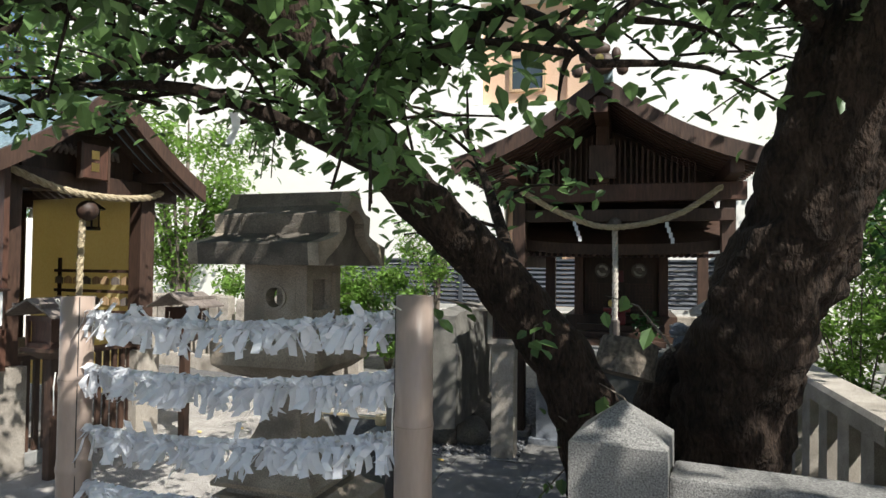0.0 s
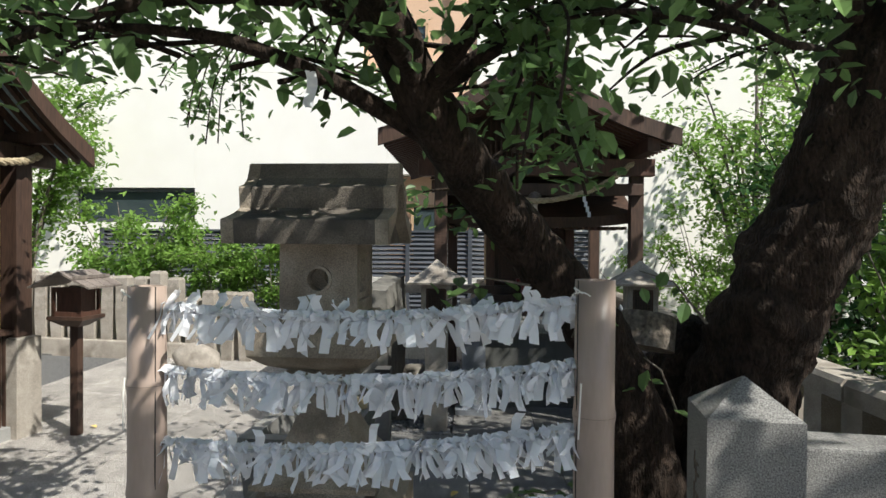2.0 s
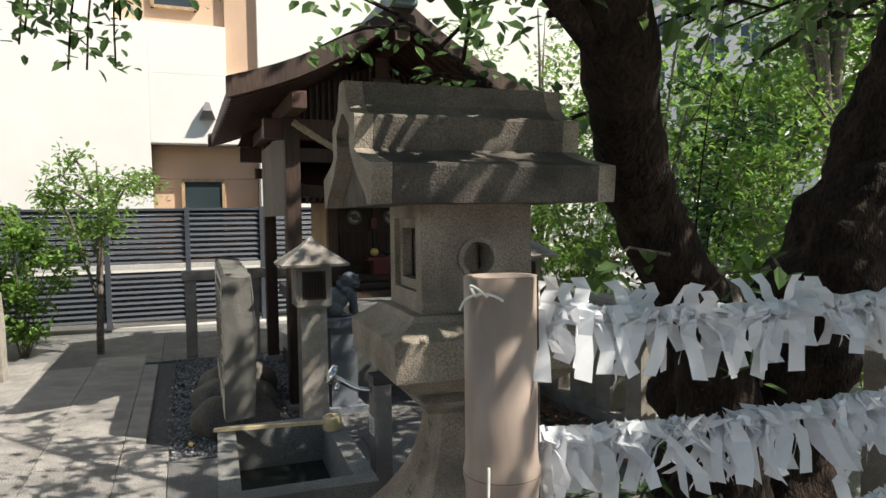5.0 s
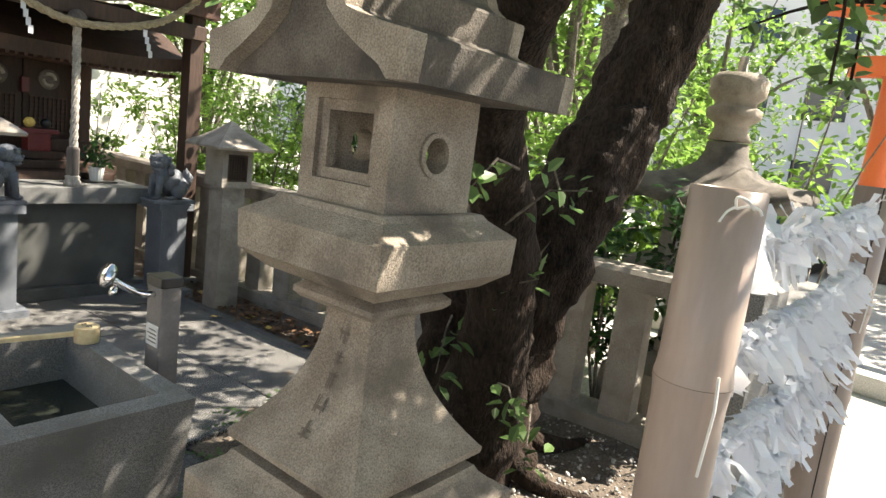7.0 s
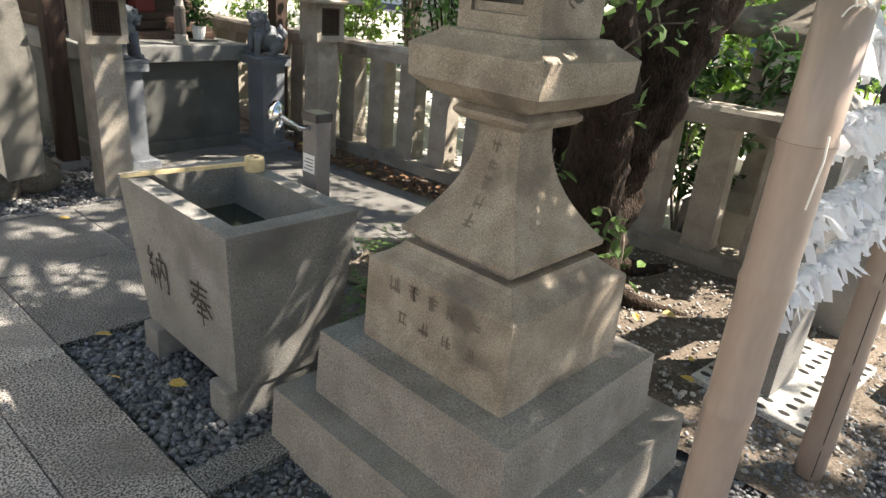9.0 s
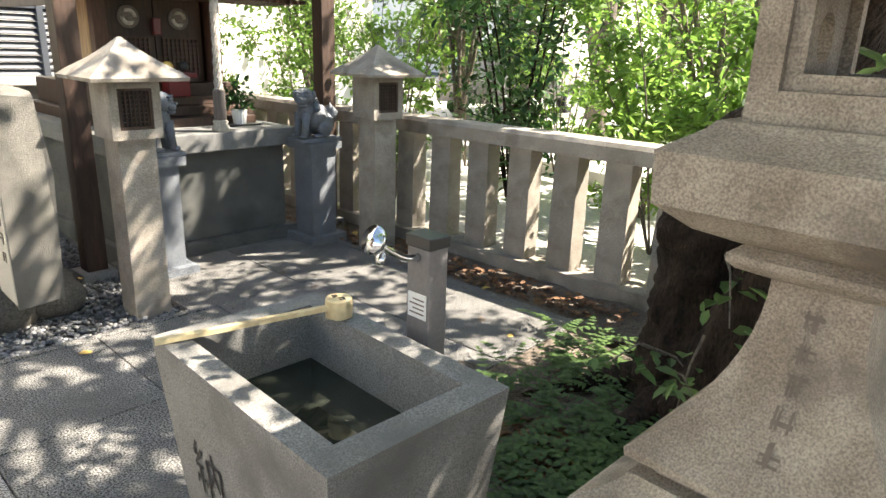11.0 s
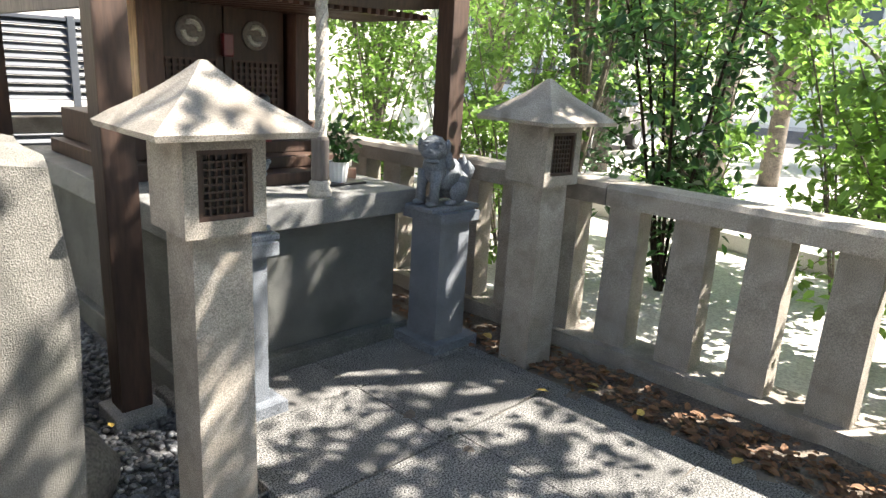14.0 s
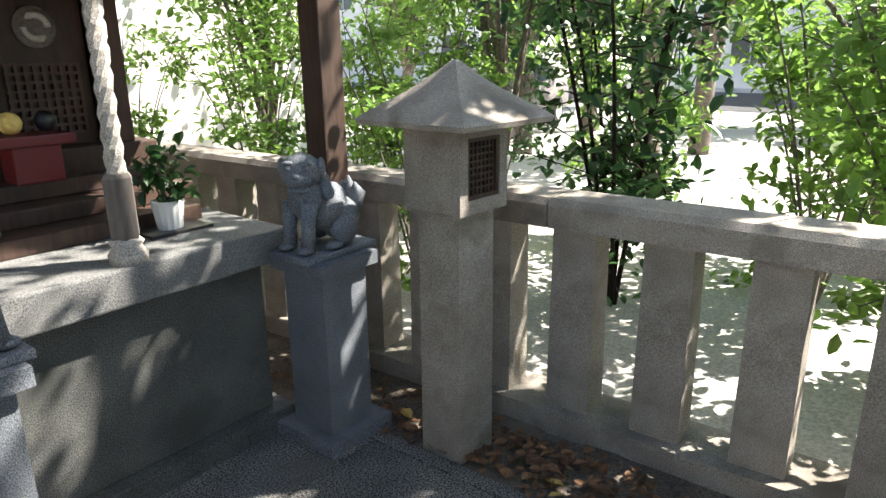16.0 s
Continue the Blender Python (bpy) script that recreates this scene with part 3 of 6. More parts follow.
# ---- water basin, ladle, tap ----
def basin():
    t = thing("water_basin", "grey granite water basin with tapering sides, standing on two stone feet", "water basin", pose(0.647, 2.862, 0, 0, 0, 6.5))
    bm = bmesh.new()
    hx, hy, z0, z1 = 0.245, 0.385, 0.10, 0.675
    b = 0.8
    loops = [[(sx * hx * k, sy * hy * kk, z) for sx, sy in ((-1, -1), (1, -1), (1, 1), (-1, 1))] for k, kk, z in
             ((b, b + 0.06, z0), (1, 1, z1), (0.72, 0.80, z1), (0.66, 0.75, z1 - 0.24))]
    rings(bm, loops)
    part("trough", bm, STONE_BASIN, t, bevel=0.012)
    bm = bmesh.new()
    loft(bm, [(hx * 0.665, hy * 0.755, z1 - 0.16), (hx * 0.672, hy * 0.762, z1 - 0.158)])
    part("water", bm, WATER, t, "still dark water")
    for y in (-0.26, 0.26):
        part("foot", block(-0.23, 0.23, y - 0.06, y + 0.06, -0.03, 0.10, 0.01), STONE_BASIN, t)
    # brushed characters on the long side
    def stroke(bm, pts, w):
        p = [Vector((-hx * (b + (1 - b) * (z - z0) / (z1 - z0)) - 0.003, y, z)) for y, z in pts]
        for q, r in zip(p, p[1:]):
            d = (r - q).normalized()
            s = d.cross(Vector((-1, 0, 0))).normalized() * w
            bm.faces.new([bm.verts.new(v) for v in (q - s, q + s, r + s * 0.6, r - s * 0.6)])
    def ch(cy, cz, strokes, k=0.075):
        bm = bmesh.new()
        for s in strokes:
            stroke(bm, [(cy - u * k, cz + v * k) for u, v in s], 0.007)
        part("character", bm, INK, t, "black brushed character")
    ch(-0.16, 0.37, [[(-0.8, 0.75), (0.8, 0.85)], [(-0.65, 0.4), (0.65, 0.5)], [(-0.95, 0.05), (0.95, 0.15)], [(0.05, 1.1), (-0.1, 0.4), (-0.9, -0.45)], [(0.1, 0.2), (0.95, -0.45)],
                     [(-0.45, -0.3), (0.45, -0.25)], [(-0.55, -0.65), (0.55, -0.6)], [(0, 0.0), (0, -1.2)]])
    ch(0.16, 0.37, [[(-0.6, 1.1), (-0.9, 0.6), (-0.45, 0.5)], [(-0.35, 0.8), (-0.9, 0.1), (-0.3, 0.15)], [(-0.6, 0.1), (-0.6, -1.0)], [(-0.85, -0.3), (-0.95, -0.7)], [(-0.35, -0.3), (-0.25, -0.6)],
                    [(0.0, 0.6), (0.0, -1.1)], [(0.0, 0.6), (0.95, 0.65), (0.9, -1.0), (0.7, -0.9)], [(0.45, 1.1), (0.45, 0.3), (0.1, -0.4)], [(0.45, 0.2), (0.75, -0.3)]])
    return t


basin()


def ladle():
    t = thing("ladle", "pale bamboo water ladle laid across the basin rim", "ladle", pose(0.575, 3.115, 0.676, 0, 0, -11))
    bm = bmesh.new()
    rings(bm, [[(x, -0.011, z), (x, 0.011, z), (x, 0.009, z + 0.012), (x, -0.009, z + 0.012)] for x, z in ((-0.225, 0.001), (-0.05, 0.010), (0.10, 0.018), (0.215, 0.024))])
    part("handle", bm, BAMBOO_NEW, t)
    bm = bmesh.new()
    lathe(bm, [(0.033, 0.0), (0.037, 0.002), (0.038, 0.030), (0.037, 0.052), (0.034, 0.055), (0.0, 0.055)], 28, 0.245, 0.0)
    part("cup", bm, BAMBOO_NEW, t, "upturned bamboo cup", smooth=False)
    for x, y, w, h in ((0.232, 0.012, 0.004, 0.018), (0.240, 0.010, 0.010, 0.004), (0.240, 0.018, 0.010, 0.003), (0.250, -0.006, 0.016, 0.004), (0.256, -0.014, 0.004, 0.016), (0.246, -0.018, 0.012, 0.004)):
        part("stamp", block(x - w / 2, x + w / 2, y - h / 2, y + h / 2, 0.0552, 0.0565, 0.0), INK, t, "dark burnt-in mark")
    return t


ladle()


def tap():
    t = thing("tap_post", "taupe square tap post with black cap and chrome spout", "tap post", pose(0.99, 2.90, 0, 0, 0, 8))
    part("post", block(-0.034, 0.034, -0.042, 0.042, -0.03, 0.895, 0.004), TAP_GREY, t)
    part("cap", block(-0.038, 0.038, -0.047, 0.047, 0.895, 0.928, 0.004), BLACK, t, "black plastic cap")
    bm = bmesh.new()
    tube(bm, smooth_path([(-0.035, 0.0, 0.87), (-0.09, 0.0, 0.88), (-0.17, 0.0, 0.93)], 4), 0.011, 10)
    part("spout", bm, CHROME, t, "chrome spout", smooth=True)
    bm = bmesh.new()
    lathe(bm, [(0.004, -0.014), (0.037, -0.008), (0.037, 0.006), (0.004, 0.014)], 20)
    bmesh.ops.transform(bm, matrix=pose(-0.185, 0.0, 0.945, 0, -65, 0), verts=bm.verts)
    part("handle_disc", bm, CHROME, t, "round chrome lever", smooth=True)
    bm = bmesh.new()
    lathe(bm, [(0.004, -0.008), (0.018, -0.004), (0.018, 0.004), (0.004, 0.008)], 14)
    bmesh.ops.transform(bm, matrix=pose(-0.165, 0.0, 0.895, 0, -65, 0), verts=bm.verts)
    part("nozzle", bm, CHROME, t, "chrome nozzle", smooth=True)
    lb = part("label", block(-0.0365, -0.034, -0.034, 0.034, 0.70, 0.77, 0.0), WHITE, t, "white printed label")
    bm = bmesh.new()
    for k in range(4):
        cube(bm, -0.0374, -0.0364, -0.027, 0.027 - 0.012 * (k % 2), 0.712 + k * 0.013, 0.716 + k * 0.013)
    part("print", bm, INK_FADED, lb)
    return t


tap()

# ---- lamp posts of stone ----
def lamp_post(label):
    t = thing("stone_lamp", label, "stone lamp", None, "square stone lamps")
    bm = bmesh.new()
    loft(bm, [(0.092, 0.092, -0.03), (0.09, 0.09, 0.915)])
    part("pillar", bm, STONE_FENCE, t, bevel=0.008)
    bm = bmesh.new()
    h, z0, z1 = 0.122, 0.915, 1.205
    cube(bm, -h, h, -h + 0.031, h, z0, z1, 0.004)
    part("lamp_box", bm, STONE_FENCE, t)
    bm = bmesh.new()
    w = h - 0.04
    outer = [(-h, z0), (h, z0), (h, z1), (-h, z1)]
    inner = [(-w, z0 + 0.046), (w, z0 + 0.046), (w, z1 - 0.046), (-w, z1 - 0.046)]
    loops = [[bm.verts.new((x, yy, z)) for x, z in q] for q, yy in ((outer, -h), (inner, -h), (inner, -h + 0.0305), (outer, -h + 0.0305))]
    for p, q in zip(loops, loops[1:] + loops[:1]):
        for i in range(4):
            bm.faces.new((p[i], p[(i + 1) % 4], q[(i + 1) % 4], q[i]))
    part("window_surround", bm, STONE_FENCE, t)
    part("window_backing", block(-w + 0.001, w - 0.001, -h + 0.027, -h + 0.0302, z0 + 0.047, z1 - 0.047, 0.0), INK, t, "dark backing")
    bm = bmesh.new()
    w = h - 0.04
    y = -h + 0.018
    for a in ((-w, w, z0 + 0.046, z0 + 0.06), (-w, w, z1 - 0.06, z1 - 0.046), (-w, -w + 0.014, z0 + 0.061, z1 - 0.061), (w - 0.014, w, z0 + 0.061, z1 - 0.061)):
        cube(bm, a[0], a[1], y - 0.012, y + 0.012, a[2], a[3])
    win = part("lattice_window", bm, WOOD_DARK, t, "brown wooden lattice window")
    bm = bmesh.new()
    for k in range(1, 8):
        x = -w + 2 * w * k / 8
        cube(bm, x - 0.003, x + 0.003, y - 0.004, y + 0.004, z0 + 0.06, z1 - 0.06)
        z = z0 + 0.06 + (z1 - z0 - 0.12) * k / 8
        cube(bm, -w + 0.01, w - 0.01, y - 0.0035, y + 0.0035, z - 0.003, z + 0.003)
    part("lattice", bm, WOOD_DARK, win)
    bm = bmesh.new()
    prof = [(0.226, 0.226, 1.195), (0.232, 0.232, 1.212)] + [(0.232 * (1 - f) ** 1.0 - 0.018 * math.sin(f * math.pi) + 0.006, 0.232 * (1 - f) - 0.018 * math.sin(f * math.pi) + 0.006, 1.215 + 0.18 * f) for f in (0.15, 0.3, 0.45, 0.6, 0.75, 0.9, 0.99)]
    loft(bm, prof)
    part("roof", bm, STONE_FENCE, t, "rough hipped stone roof with bleached top", 0.006)
    return t


P1 = lamp_post("granite lamp post, hipped roof, brown lattice window, beside inscribed stone")
P1.matrix_basis = pose(0.792, 5.15, 0, 0, 0, 8)
P2 = copy_thing(P1, pose(2.453, 5.46, 0, 0, 0, 5))
P2["label"] = "granite lamp post, hipped roof, brown lattice window, beside stone fence"

# ---- altar platform, lion-dogs, shelter, small shrine ----
BASE = SHRINE


def altar():
    t = thing("altar_platform", "grey granite altar platform with an overhanging top slab", "stone platform")
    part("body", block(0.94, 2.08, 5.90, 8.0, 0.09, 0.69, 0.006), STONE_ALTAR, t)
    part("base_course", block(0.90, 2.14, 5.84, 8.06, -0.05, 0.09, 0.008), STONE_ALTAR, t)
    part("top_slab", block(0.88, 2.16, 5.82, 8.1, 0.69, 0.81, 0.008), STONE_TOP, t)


altar()


def lion_dog(x, y, rz, label, flip=1):
    bm = bmesh.new()
    def ball(c, r, m=None):
        vs = bmesh.ops.create_icosphere(bm, subdivisions=2, radius=1.0)["verts"]
        bmesh.ops.transform(bm, matrix=Matrix.Translation(c) @ (m or Matrix()) @ Matrix.Diagonal((*r, 1)), verts=vs)
    # seated body facing -y, head turned
    ball((0, 0.06, 0.13), (0.062, 0.09, 0.075), pose(0, 0, 0, 38))
    ball((0, 0.115, 0.085), (0.072, 0.075, 0.075))
    ball((0, -0.02, 0.17), (0.06, 0.055, 0.075))
    for s in (-1, 1):
        tube(bm, [(s * 0.04, -0.045, 0.16), (s * 0.043, -0.055, 0.08), (s * 0.043, -0.06, 0.01)], [0.030, 0.022, 0.024], 8)
        ball((s * 0.043, -0.072, 0.014), (0.024, 0.03, 0.014))
        ball((s * 0.06, 0.085, 0.055), (0.03, 0.055, 0.05))
        ball((s * 0.065, 0.03, 0.014), (0.024, 0.035, 0.014))
    hm = Matrix.Translation((0, -0.03, 0.255)) @ pose(0, 0, 0, 0, 0, 35 * flip)
    for c, r in (((0, 0, 0), (0.066, 0.068, 0.062)), ((0, -0.052, -0.018), (0.044, 0.03, 0.026)), ((0, -0.05, -0.048), (0.036, 0.026, 0.012)), ((0, -0.078, -0.004), (0.014, 0.01, 0.01)),
                 ((-0.028, -0.052, 0.018), (0.015, 0.012, 0.012)), ((0.028, -0.052, 0.018), (0.015, 0.012, 0.012)), ((-0.028, -0.05, 0.034), (0.02, 0.012, 0.007)), ((0.028, -0.05, 0.034), (0.02, 0.012, 0.007)),
                 ((-0.062, 0.005, 0.012), (0.014, 0.024, 0.034)), ((0.062, 0.005, 0.012), (0.014, 0.024, 0.034))):
        ball(hm @ Vector(c), r, pose(0, 0, 0, 0, 0, 35 * flip))
    for k in range(9):
        a = -1.2 + 2.4 * k / 8
        ball((0.062 * math.sin(a), 0.035 + 0.012 * math.cos(3 * a), 0.235 - 0.012 * abs(k - 4)), (0.02, 0.022, 0.024))
    for k in (-1, 0, 1):
        tube(bm, [(0.02 * k, 0.165, 0.10), (0.028 * k, 0.185, 0.16), (0.03 * k, 0.168, 0.215 - 0.02 * abs(k))], [0.026, 0.026, 0.004], 8)
    cube(bm, -0.09, 0.09, -0.11, 0.20, -0.022, 0.0, 0.004)
    bmesh.ops.transform(bm, matrix=Matrix.Diagonal((1.1, 1.1, 1.1, 1)) @ Matrix.Translation((0, -0.04, 0.022)), verts=bm.verts)
    t = thing("stone_pedestal", "blue-grey granite pedestal with a wider foot and cap, beside the altar", "pedestal", pose(x, y, 0, 0, 0, rz), "pedestals of the lion-dogs")
    for name, h, z0, z1 in (("foot", 0.16, -0.03, 0.05), ("shaft", 0.104, 0.05, 0.675), ("cap", 0.138, 0.675, 0.725)):
        b2 = bmesh.new()
        loft(b2, [(h, h + 0.0, z0), (h, h, z1)])
        part(name, b2, STONE_BLUE, t, bevel=0.008)
    single("lion_dog_statue", bm, STONE_BLUE, label, "statue", "pair of lion-dogs", m=pose(x, y, 0.725, 0, 0, rz), smooth=True)


lion_dog(2.205, 5.69, -90, "small blue-grey stone lion-dog seated on its pedestal, head turned", 1)
lion_dog(1.03, 5.68, 90, "small blue-grey stone lion-dog seated beside the lamp post", -1)


def gable_roof(t, cx, half, y0, y1, zr, ze, material, thick=0.09, sag=0.25, steps=8, under=WOOD_RED, seam=0.0):
    """Two curved slopes from the ridge to the eaves, with thickness."""
    def zz(f):
        return zr + (ze - zr) * (f + sag * math.sin(math.pi * f) * 0.55)
    for s in (-1, 1):
        bm = bmesh.new()
        loops = []
        for i in range(steps + 1):
            f = i / steps
            x, z = cx + s * half * f, zz(f)
            loops.append([(x, y0, z), (x, y1, z), (x, y1, z - thick), (x, y0, z - thick)])
        rings(bm, loops)
        part("roof_slope", bm, material, t)
        if seam:
            rib = bmesh.new()
            rings(rib, [[(cx + s * half * i / steps, -0.012, zz(i / steps) - 0.01), (cx + s * half * i / steps, 0.012, zz(i / steps) - 0.01), (cx + s * half * i / steps, 0.012, zz(i / steps) + 0.022), (cx + s * half * i / steps, -0.012, zz(i / steps) + 0.022)] for i in range(steps + 1)])
            finish(rib)
            me = mesh_of("roof_seam", rib, material)
            for y in np.arange(y0 + 0.1, y1, seam):
                r = new("roof_seam", me)
                r.parent = t
                r.location.y = y
        # barge boards
        for y in (y0 - 0.05, y1):
            bm = bmesh.new()
            loops = []
            for i in range(steps + 1):
                f = i / steps * 1.03
                x, z = cx + s * half * f, zz(min(f, 1.03))
                loops.append([(x, y, z + 0.015), (x, y + 0.05, z + 0.015), (x, y + 0.05, z - 0.13), (x, y, z - 0.13)])
            rings(bm, loops)
            part("barge_board", bm, WOOD_DARK, t)
        # rafters under the slope
        raf = bmesh.new()
        loops = []
        for i in range(steps + 1):
            f = i / steps
            x, z = cx + s * half * f, zz(f) - thick
            loops.append([(x, -0.02, z), (x, 0.02, z), (x, 0.02, z - 0.05), (x, -0.02, z - 0.05)])
        rings(raf, loops)
        finish(raf)
        me = mesh_of("rafter", raf, under)
        for y in np.arange(y0 + 0.08, y1, 0.12):
            r = new("rafter", me)
            r.parent = t
            r.location.y = y


def twisted(bm, pts, r, turns=3.0, strands=3, n=6, per=14):
    pts = [Vector(p) for p in smooth_path(pts, per)]
    L = sum((a - b).length for a, b in zip(pts, pts[1:]))
    for k in range(strands):
        out, s = [], 0.0
        for i, p in enumerate(pts):
            if i:
                s += (p - pts[i - 1]).length
            d = (pts[min(i + 1, len(pts) - 1)] - pts[max(i - 1, 0)]).normalized()
            u = d.orthogonal().normalized() if abs(d.z) > 0.9 else d.cross(Vector((0, 0, 1))).normalized()
            v = d.cross(u)
            a = s / (r * 7.0) * 2 * math.pi + k * 2 * math.pi / strands
            out.append(p + (u * math.cos(a) + v * math.sin(a)) * r * 0.5)
        tube(bm, out, r * 0.58, n)


def zigzag(x, y, z, m=1.0):
    """Folded white paper streamer."""
    bm = bmesh.new()
    w, h, dx = 0.03 * m, 0.055 * m, 0.016 * m
    for k in range(4):
        cube(bm, k * dx, k * dx + w, -0.0008 + 0.002 * k, 0.0008 + 0.002 * k, -(k + 1) * h * 0.85, -k * h * 0.85 + 0.004)
    return single("paper_streamer", bm, PAPER, "white zigzag paper streamer hanging from the straw rope", "paper streamer", "zigzag streamers", m=pose(x, y, z))


def shelter():
    t = thing("shrine_shelter", "dark timber shelter with a curved gable roof over the altar", "shelter")
    cx = 1.48
    for x, y in ((0.715, 5.92), (2.56, 6.03), (0.78, 7.95), (2.55, 8.05)):
        p = part("post", block(x - 0.06, x + 0.06, y - 0.06, y + 0.06, 0.03, 2.32, 0.006), WOOD_DARK, t)
        part("foot_stone", block(x - 0.1, x + 0.1, y - 0.1, y + 0.1, -0.05, 0.03, 0.01), STONE_GREY, p)
    for y in (5.95, 8.2):
        part("tie_beam", block(0.5, 2.70, y - 0.06, y + 0.06, 2.16, 2.32, 0.008), WOOD_RED, t)
        part("lower_beam", block(0.66, 2.6, y - 0.04, y + 0.04, 1.98, 2.09, 0.006), WOOD_DARK, t)
    for x in (0.70, 2.55):
        part("side_beam", block(x - 0.055, x + 0.055, 5.4, 8.6, 2.325, 2.45, 0.006), WOOD_RED, t)
    part("ridge_beam", block(cx - 0.06, cx + 0.06, 5.35, 8.7, 2.86, 3.0, 0.006), WOOD_RED, t)
    part("gable_strut", block(cx - 0.06, cx + 0.06, 5.9, 6.0, 2.325, 2.86, 0.006), WOOD_RED, t)
    part("name_board", block(cx - 0.12, cx + 0.12, 5.78, 5.82, 2.36, 2.66, 0.006), WOOD_DARK, t, "dark name board")
    part("side_board", block(0.70, 0.73, 6.05, 7.85, 1.55, 2.25, 0.004), WOOD_GREY, t, "greyed board panel")
    gable_roof(t, cx, 1.25, 5.38, 8.6, 3.165, 2.505, WOOD_ROOF, sag=0.25)
    part("ridge_cap", block(cx - 0.1, cx + 0.1, 5.26, 8.84, 3.10, 3.22, 0.02), COPPER, t, "dark ridge capping")
    # ornament on the gable peak
    bm = bmesh.new()
    for c, r in (((0, 0, 0.05), (0.13, 0.04, 0.10)), ((-0.13, 0, 0.12), (0.04, 0.035, 0.06)), ((0.13, 0, 0.12), (0.04, 0.035, 0.06)), ((-0.18, 0, 0.0), (0.05, 0.03, 0.06)), ((0.18, 0, 0.0), (0.05, 0.03, 0.06)), ((0, 0, 0.17), (0.09, 0.035, 0.06))):
        vs = bmesh.ops.create_icosphere(bm, subdivisions=2, radius=1)["verts"]
        bmesh.ops.transform(bm, matrix=Matrix.Translation(c) @ Matrix.Diagonal((*r, 1)), verts=vs)
    tube(bm, [(0, 0, 0.2), (0, -0.03, 0.38)], [0.03, 0.022], 8)
    o = part("gable_ornament", bm, WOOD_DARK, t, "carved dark ridge-end ornament", smooth=True)
    o.location = (cx, 5.22, 3.18)
    bm = bmesh.new()
    lathe(bm, [(0.035, 0), (0.035, 0.012), (0.01, 0.018)], 14)
    e = part("crest", bm, GOLD, t, "gilt crest")
    e.matrix_basis = pose(cx, 5.175, 3.26, 90)
    for y in (8.16, 6.5):
        bm = bmesh.new()
        rings(bm, [[(cx - 1.0, yy, 2.33), (cx + 1.0, yy, 2.33), (cx + 0.9, yy, 2.56), (cx + 0.35, yy, 2.8), (cx, yy, 2.95), (cx - 0.35, yy, 2.8), (cx - 0.9, yy, 2.56)] for yy in (y, y + 0.03)])
        part("gable_board", bm, WOOD_DARK, t)
    # close slats in the gable
    bm = bmesh.new()
    cube(bm, -0.007, 0.007, -0.012, 0.012, 0, 0.42)
    finish(bm)
    me = mesh_of("gable_slat", bm, WOOD_RED)
    for x in np.arange(cx - 0.8, cx + 0.81, 0.05):
        s = new("gable_slat", me)
        s.parent = t
        s.location = (x, 5.93, 2.325)
        s.scale.z = max(0.3, 1.15 - abs(x - cx) / 1.1)
    bm = bmesh.new()
    twisted(bm, [(0.72, 5.83, 2.28), (1.1, 5.82, 2.06), (1.55, 5.82, 1.92), (2.1, 5.82, 2.02), (2.5, 5.9, 2.28)], 0.028)
    single("straw_rope", bm, ROPE, "twisted straw rope hung across the shelter front", "rope")
    for x, z in ((1.22, 2.0), (2.02, 1.98)):
        zigzag(x, 5.815, z - 0.02)
    b = thing("bell_rope", "worn braided bell rope with wooden grip and tassel over the altar", "bell rope", pose(1.59, 5.88, 0))
    bm = bmesh.new()
    twisted(bm, [(0, 0, 1.95), (0.005, 0, 1.5), (0, 0, 1.07)], 0.028)
    part("rope", bm, ROPE_GREY, b)
    bm = bmesh.new()
    lathe(bm, [(0.042, 0.885), (0.045, 0.895), (0.045, 1.07), (0.036, 1.085)], 6)
    part("grip", bm, WOOD_GREY, b, "hexagonal wooden grip")
    bm = bmesh.new()
    lathe(bm, [(0.035, 0.89), (0.052, 0.875), (0.043, 0.86), (0.058, 0.838), (0.055, 0.806), (0.02, 0.806)], 14)
    part("tassel", bm, ROPE_GREY, b, smooth=True)
    bm = bmesh.new()
    vs = bmesh.ops.create_icosphere(bm, subdivisions=3, radius=0.062)["verts"]
    bmesh.ops.translate(bm, vec=(0, 0, 1.95), verts=vs)
    part("bell", bm, WOOD_GREY, b, "dark round bell", smooth=True)


shelter()


